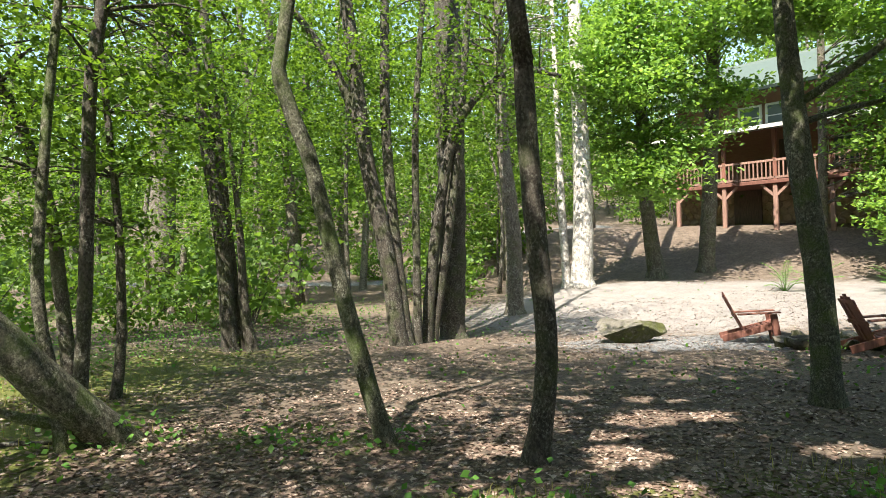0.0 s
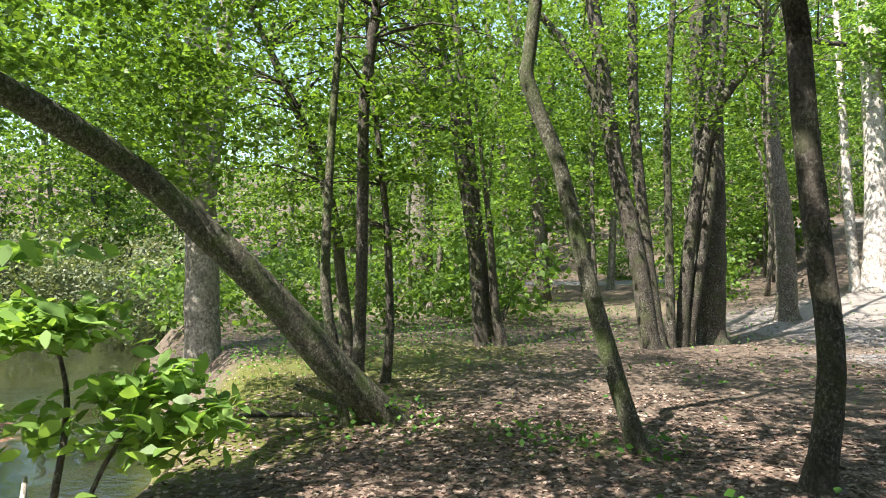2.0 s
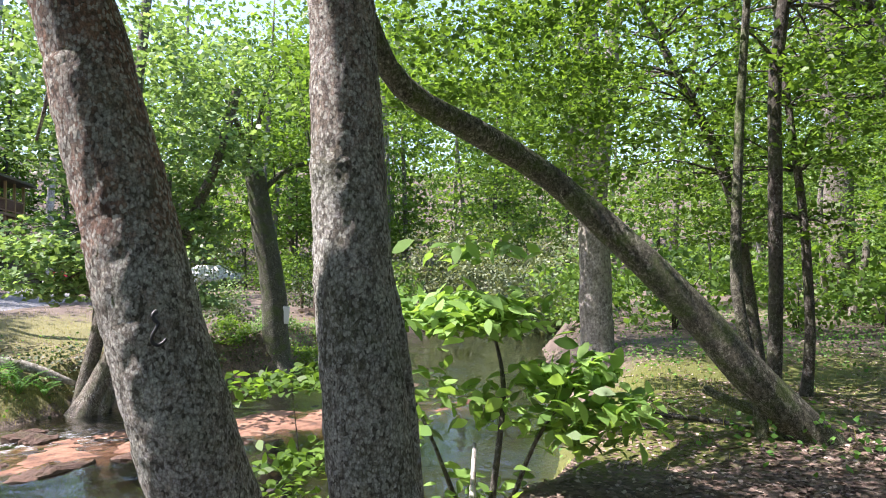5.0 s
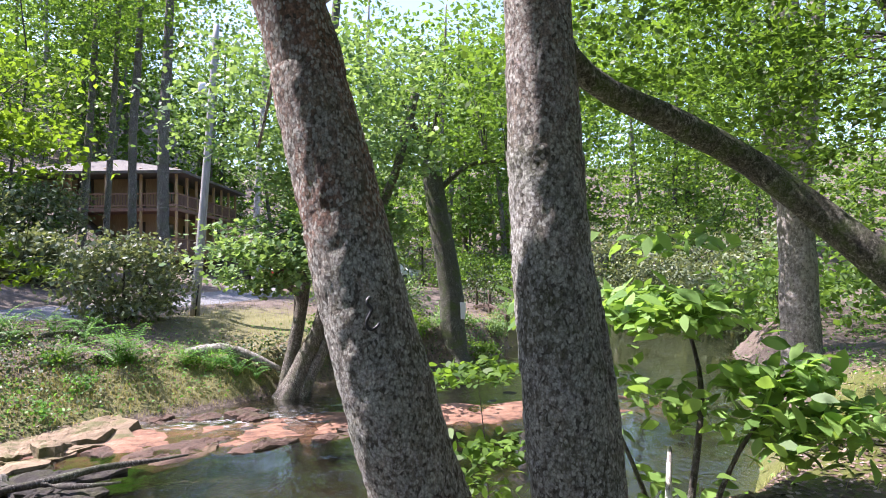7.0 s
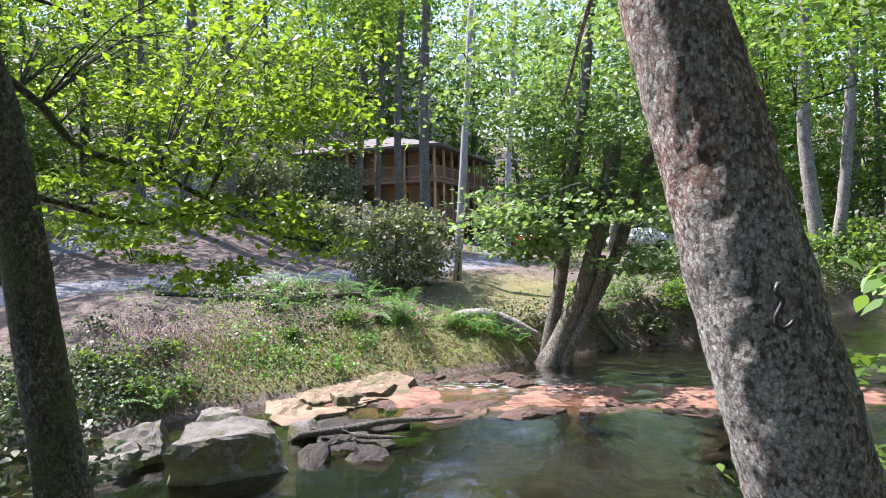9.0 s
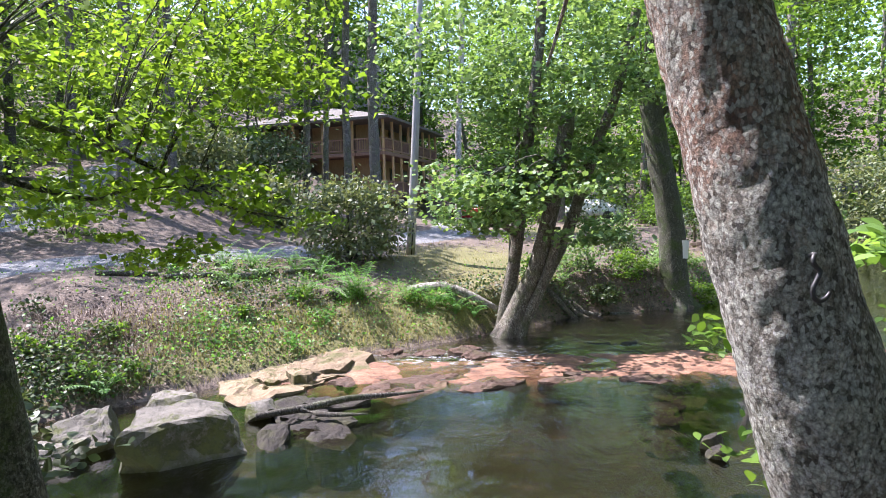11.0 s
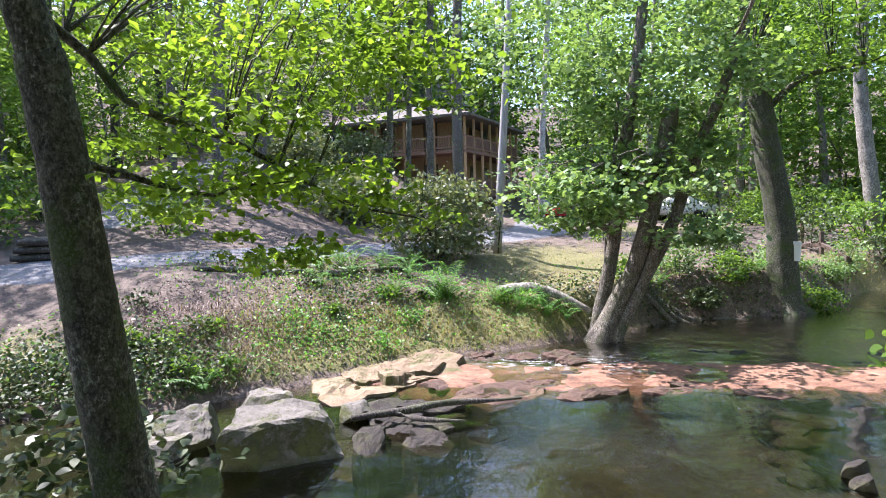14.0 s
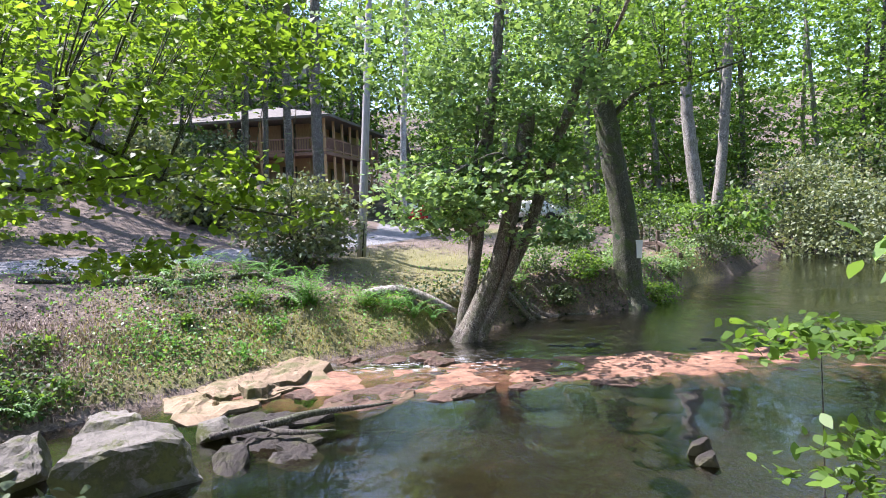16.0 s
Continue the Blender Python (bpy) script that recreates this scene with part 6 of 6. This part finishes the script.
for i, (x, y, rx, rz) in enumerate(((-27.0, 20.5, 2.6, 2.4), (-23.5, 21.5, 2.6, 2.3), (-30.0, 20.0, 2.8, 2.6), (-25, 25, 3, 3), (-19.5, 19.0, 2.4, 1.6), (-31, 24, 3, 3.4), (-31, -7.6, 1.8, 1.6), (-27.5, -9.2, 1.6, 1.4), (-25, -6.4, 1.1, 0.9))):
    g = ground_z(x, y)
    shrub("rhododendron", (x, y, g), [[(x, y, g - 0.1, 0.06), (x + 0.3, y, g + 1.2, 0.04), (x + 0.6, y + 0.2, g + rz, 0.01)]],
          [((x, y, g + rz * 0.75), (rx, rx, rz), 150, 26, 0.4, 0.5, 0.5)], "large rhododendron thicket at the bend of the creek", LEAF_PALE, 0.21, 50 + i, None, 0.9, False, 0.3)


for i, (x, y, rx, rz) in enumerate(((-16.9, 4.7, 0.45, 0.4), (-17.3, 3.5, 0.6, 0.5), (-17.9, 4.9, 0.6, 0.5), (-16.0, 2.2, 0.4, 0.35), (-18.6, 6.4, 0.5, 0.4), (-23.0, 9.4, 1.1, 0.9), (-26.5, 10.2, 1.5, 1.3), (-21.5, 5.8, 0.8, 0.7), (-27.5, 7.0, 1.5, 1.4), (-22.5, 2.6, 0.9, 0.9), (-20.4, 9.2, 0.6, 0.45), (-21.8, 11.0, 0.7, 0.5), (-23.2, 12.7, 0.8, 0.6), (-19.3, 8.2, 0.4, 0.3), (-16.4, 3.9, 0.35, 0.3), (-17.0, 6.9, 0.4, 0.35), (-24.6, 14.2, 0.9, 0.7))):
    g = ground_z(x, y)
    shrub("bank_bush", (x, y, g), [[(x, y, g - 0.1, 0.02), (x + 0.05, y, g + rz * 0.6, 0.014), (x + 0.1, y + 0.05, g + rz * 1.3, 0.004)]],
          [((x, y, g + rz * 0.8), (rx, rx, rz), 50, 18, rx * 0.25, 0.4, 0.45)], "loose green bush above the creek bank", (LEAF_WOOD, LEAF_MAPLE, LEAF_DARK)[i % 3], 0.06 + 0.05 * rx, 80 + i, None, 0.8)


# ---- logs, pole, fence, sign, hook ----
def log(name, pts, label, bark, category="log", sides=9, step_len=0.15):
    o = np.array(pts[0][:3])
    ob = part(name, tube([(*(np.array(q[:3]) - o), q[3]) for q in pts], step_len, sides, 0.16), bark)
    ob.location = o
    return tagged(ob, label, category)


log("fallen_log", [(-15.0, -0.9, -0.25, 0.10), (-14.7, -0.2, -0.16, 0.11), (-14.5, 0.4, -0.32, 0.09), (-14.3, 1.0, -0.62, 0.05)], "grey fallen log lying on the bank above the ferns", BARK_BEECH)
log("fallen_branch", [(-14.75, -0.1, -0.2, 0.05), (-14.55, 0.15, -0.4, 0.04), (-14.45, 0.35, -0.6, 0.03)], "grey broken branch under the fallen log", BARK_BEECH, "branch")
log("driftwood", [(-8.7, -2.7, -0.98, 0.035), (-9.0, -2.1, -0.99, 0.05), (-9.2, -1.6, -0.95, 0.045), (-9.35, -1.1, -0.97, 0.03), (-9.4, -0.6, -0.95, 0.012)], "dark wet driftwood branch caught on the slabs", BARK_BROWN, "branch")
log("driftwood", [(-9.0, -2.3, -1.0, 0.03), (-8.7, -1.8, -1.0, 0.035), (-8.6, -1.3, -0.98, 0.012)], "dark wet driftwood branch caught on the slabs", BARK_BROWN, "branch")
for i in range(4):
    y = -7.2 + i * 1.15
    x = -13.9 - 0.5 * i
    log("edging_log", [(x, y, ground_z(x, y) + 0.04, 0.05), (x - 0.3, y + 0.5, ground_z(x - 0.3, y + 0.5) + 0.06, 0.07), (x - 0.62, y + 1.0, ground_z(x - 0.62, y + 1.0) + 0.03, 0.04)], "weathered dark log edging the gravel lane", BARK_GREY)
for i in range(9):
    x, y = -14.9 + 0.14 * (i % 3), -11.9 + 0.03 * i
    log("stacked_log", [(x, y, ground_z(x, y) + 0.12 + 0.17 * (i // 3), 0.08), (x - 0.6, y + 1.2, ground_z(x, y) + 0.12 + 0.17 * (i // 3), 0.085)], "dark split log in the wood stack by the lane", BARK_BROWN)
log("stick", [(-4.35, 5.2, 0.03, 0.02), (-3.9, 5.35, 0.05, 0.025), (-3.3, 5.45, 0.05, 0.02)], "thin dead stick on the moss", BARK_BROWN, "stick", 6)
log("pale_stick", [(-3.35, 2.2, -0.75, 0.02), (-3.4, 2.3, -0.1, 0.022), (-3.55, 2.45, 0.35, 0.015)], "pale bare broken stem beside the shrub", BARK_PALE, "stick", 6)
for i, y0 in enumerate((2.0, 2.6, 3.0, 3.4, 4.0, 4.4)):
    log("tree_root", [(x, y0 + k * 0.55, ground_z(x, y0 + k * 0.55) + 0.02, r) for k, (x, r) in enumerate(((-15.9 + 0.05 * i - 0.25 * y0 / 2, 0.05), (-15.75 - 0.2 * y0 / 2, 0.085), (-15.6 - 0.2 * y0 / 2 + 0.06 * (i % 2), 0.07), (-15.5 - 0.2 * y0 / 2, 0.035)))], "bare twisting root in the undercut bank", BARK_GREY, "root", 7)


def utility_pole():
    p = thing("utility_pole", pose(-18.88, -0.90, ground_z(-18.88, -0.9) - 0.1), "leaning grey wooden utility pole beside the lane", "utility pole")
    part("shaft", tube([(0, 0, 0, 0.13), (0, 0.24, 3.2, 0.11), (0, 0.50, 7.0, 0.085), (0, 0.58, 8.2, 0.08)], 0.5, 12, 0.02), WOOD_GREY, p)
    part("ground_wire", tube([(0.13, 0.03, 0.1, 0.02), (0.13, 0.12, 1.0, 0.02)], 0.3, 6, 0), BLACK, p, "black conduit")
    lamp = part("lamp_arm", tube([(0.05, 0.45, 6.3, 0.02), (0.3, 0.32, 6.5, 0.02), (0.45, 0.25, 6.4, 0.02)], 0.1, 6, 0), STEEL, p)
    part("lamp_head", box((0.22, 0.22, 0.3), (0.5, 0.22, 6.25), bevel=0.04), WHITE, p, "pale lamp head")


utility_pole()


def fence():
    f = thing("rail_fence", pose(-20.2, 9.0, ground_z(-20.2, 9.0)), "broken dark timber rail fence on the creek bank", "fence")
    for i, (x, y, hgt) in enumerate(((-1.3, 0.0, 0.75), (0.3, -0.1, 0.7), (-2.8, 0.1, 0.8))):
        z = ground_z(-20.2 + x, 9.0 + y) - ground_z(-20.2, 9.0)
        part("post", box((0.1, 0.1, hgt + 0.3), (x, y, z + hgt / 2 - 0.1), (0, 3 * i - 2, 0), 0.01), WOOD_DARK, f, smooth=False)
    part("rail", box((1.75, 0.06, 0.12), (-0.5, -0.02, 0.52), (0, 12, 0), 0.01), WOOD_DARK, f, smooth=False)
    part("rail", box((1.7, 0.06, 0.12), (-2.05, 0.02, 0.62), (0, -4, 0), 0.01), WOOD_DARK, f, smooth=False)
    part("rail", box((1.9, 0.06, 0.1), (-0.4, 0.02, 0.16), (0, 10, 0), 0.01), WOOD_DARK, f, smooth=False)


fence()
sign = thing("notice_board", pose(-16.68, 6.05, 0.33, 0, 4, 78), "small white notice nailed to the tree", "sign")
part("panel", box((0.26, 0.02, 0.46), (0, 0, 0), bevel=0.004), WHITE, sign, smooth=False)
part("batten", box((0.05, 0.03, 0.5), (0, 0.02, 0)), WOOD_DARK, sign, smooth=False)


def open_hook():
    """A curled iron hook with a screwed shank, on the leaning trunk."""
    k = thing("iron_hook", pose(-2.14, 0.245, 1.32, 0, 0, 95) @ Matrix.Scale(0.75, 4), "dark iron hook screwed into the leaning trunk", "hook")
    bm = tube([(0.012, 0.03, 0.075, 0.007), (0.0, -0.005, 0.082, 0.007), (-0.014, -0.016, 0.066, 0.007), (-0.006, -0.018, 0.048, 0.007), (0.006, -0.018, 0.036, 0.007), (-0.004, -0.018, 0.012, 0.007), (-0.016, -0.018, -0.012, 0.007),
               (-0.012, -0.018, -0.036, 0.007), (0.006, -0.018, -0.046, 0.007), (0.026, -0.018, -0.036, 0.006), (0.036, -0.018, -0.022, 0.005)], 0.006, 10, 0)
    part("hook_wire", bm, STEEL, k)


open_hook()


def car(at, turn, paint, label):
    c = thing("car", pose(*at, 0, 0, turn), label, "car")
    bm = bmesh.new()
    prof = [(-2.1, 0.35), (-2.15, 0.75), (-1.9, 0.95), (-1.2, 1.0), (-0.6, 1.42), (0.8, 1.45), (1.5, 1.0), (2.1, 0.9), (2.15, 0.4)]
    sides = [[bm.verts.new((x, y * (0.82 if z > 1.1 else 1.0), z)) for x, z in prof] for y in (-0.85, 0.85)]
    for a in range(len(prof) - 1):
        bm.faces.new((sides[0][a], sides[0][a + 1], sides[1][a + 1], sides[1][a]))
    bm.faces.new(sides[0][::-1]), bm.faces.new(sides[1])
    bm.faces.new((sides[0][0], sides[1][0], sides[1][-1], sides[0][-1]))
    bmesh.ops.bevel(bm, geom=bm.edges[:], offset=0.05, segments=2, affect="EDGES")
    part("body", bm, paint, c)
    part("windscreen", box((0.75, 1.3, 0.03), (1.13, 0, 1.26), (0, 32, 0)), GLASS, c, smooth=False)
    part("side_window", box((1.5, 0.03, 0.32), (0.0, 0.76, 1.22), (8, 0, 0)), GLASS, c, smooth=False)
    for x in (-1.35, 1.35):
        for y in (-0.8, 0.8):
            b = bmesh.new()
            bmesh.ops.create_cone(b, cap_ends=True, segments=20, radius1=0.33, radius2=0.33, depth=0.22, matrix=pose(x, y, 0.33, 90, 0, 0))
            part("wheel", b, BLACK, c)
    for y in (-0.6, 0.6):
        part("headlight", box((0.06, 0.3, 0.14), (2.14, y, 0.72), bevel=0.02), WHITE, c, smooth=False)


car((-45.0, 2.6, ground_z(-45, 2.6)), 5, RED_CAR, "red car parked on the lane by the porch house")
car((-42.0, 10.5, ground_z(-42, 10.5)), 60, WHITE, "white car parked beyond the lawn")
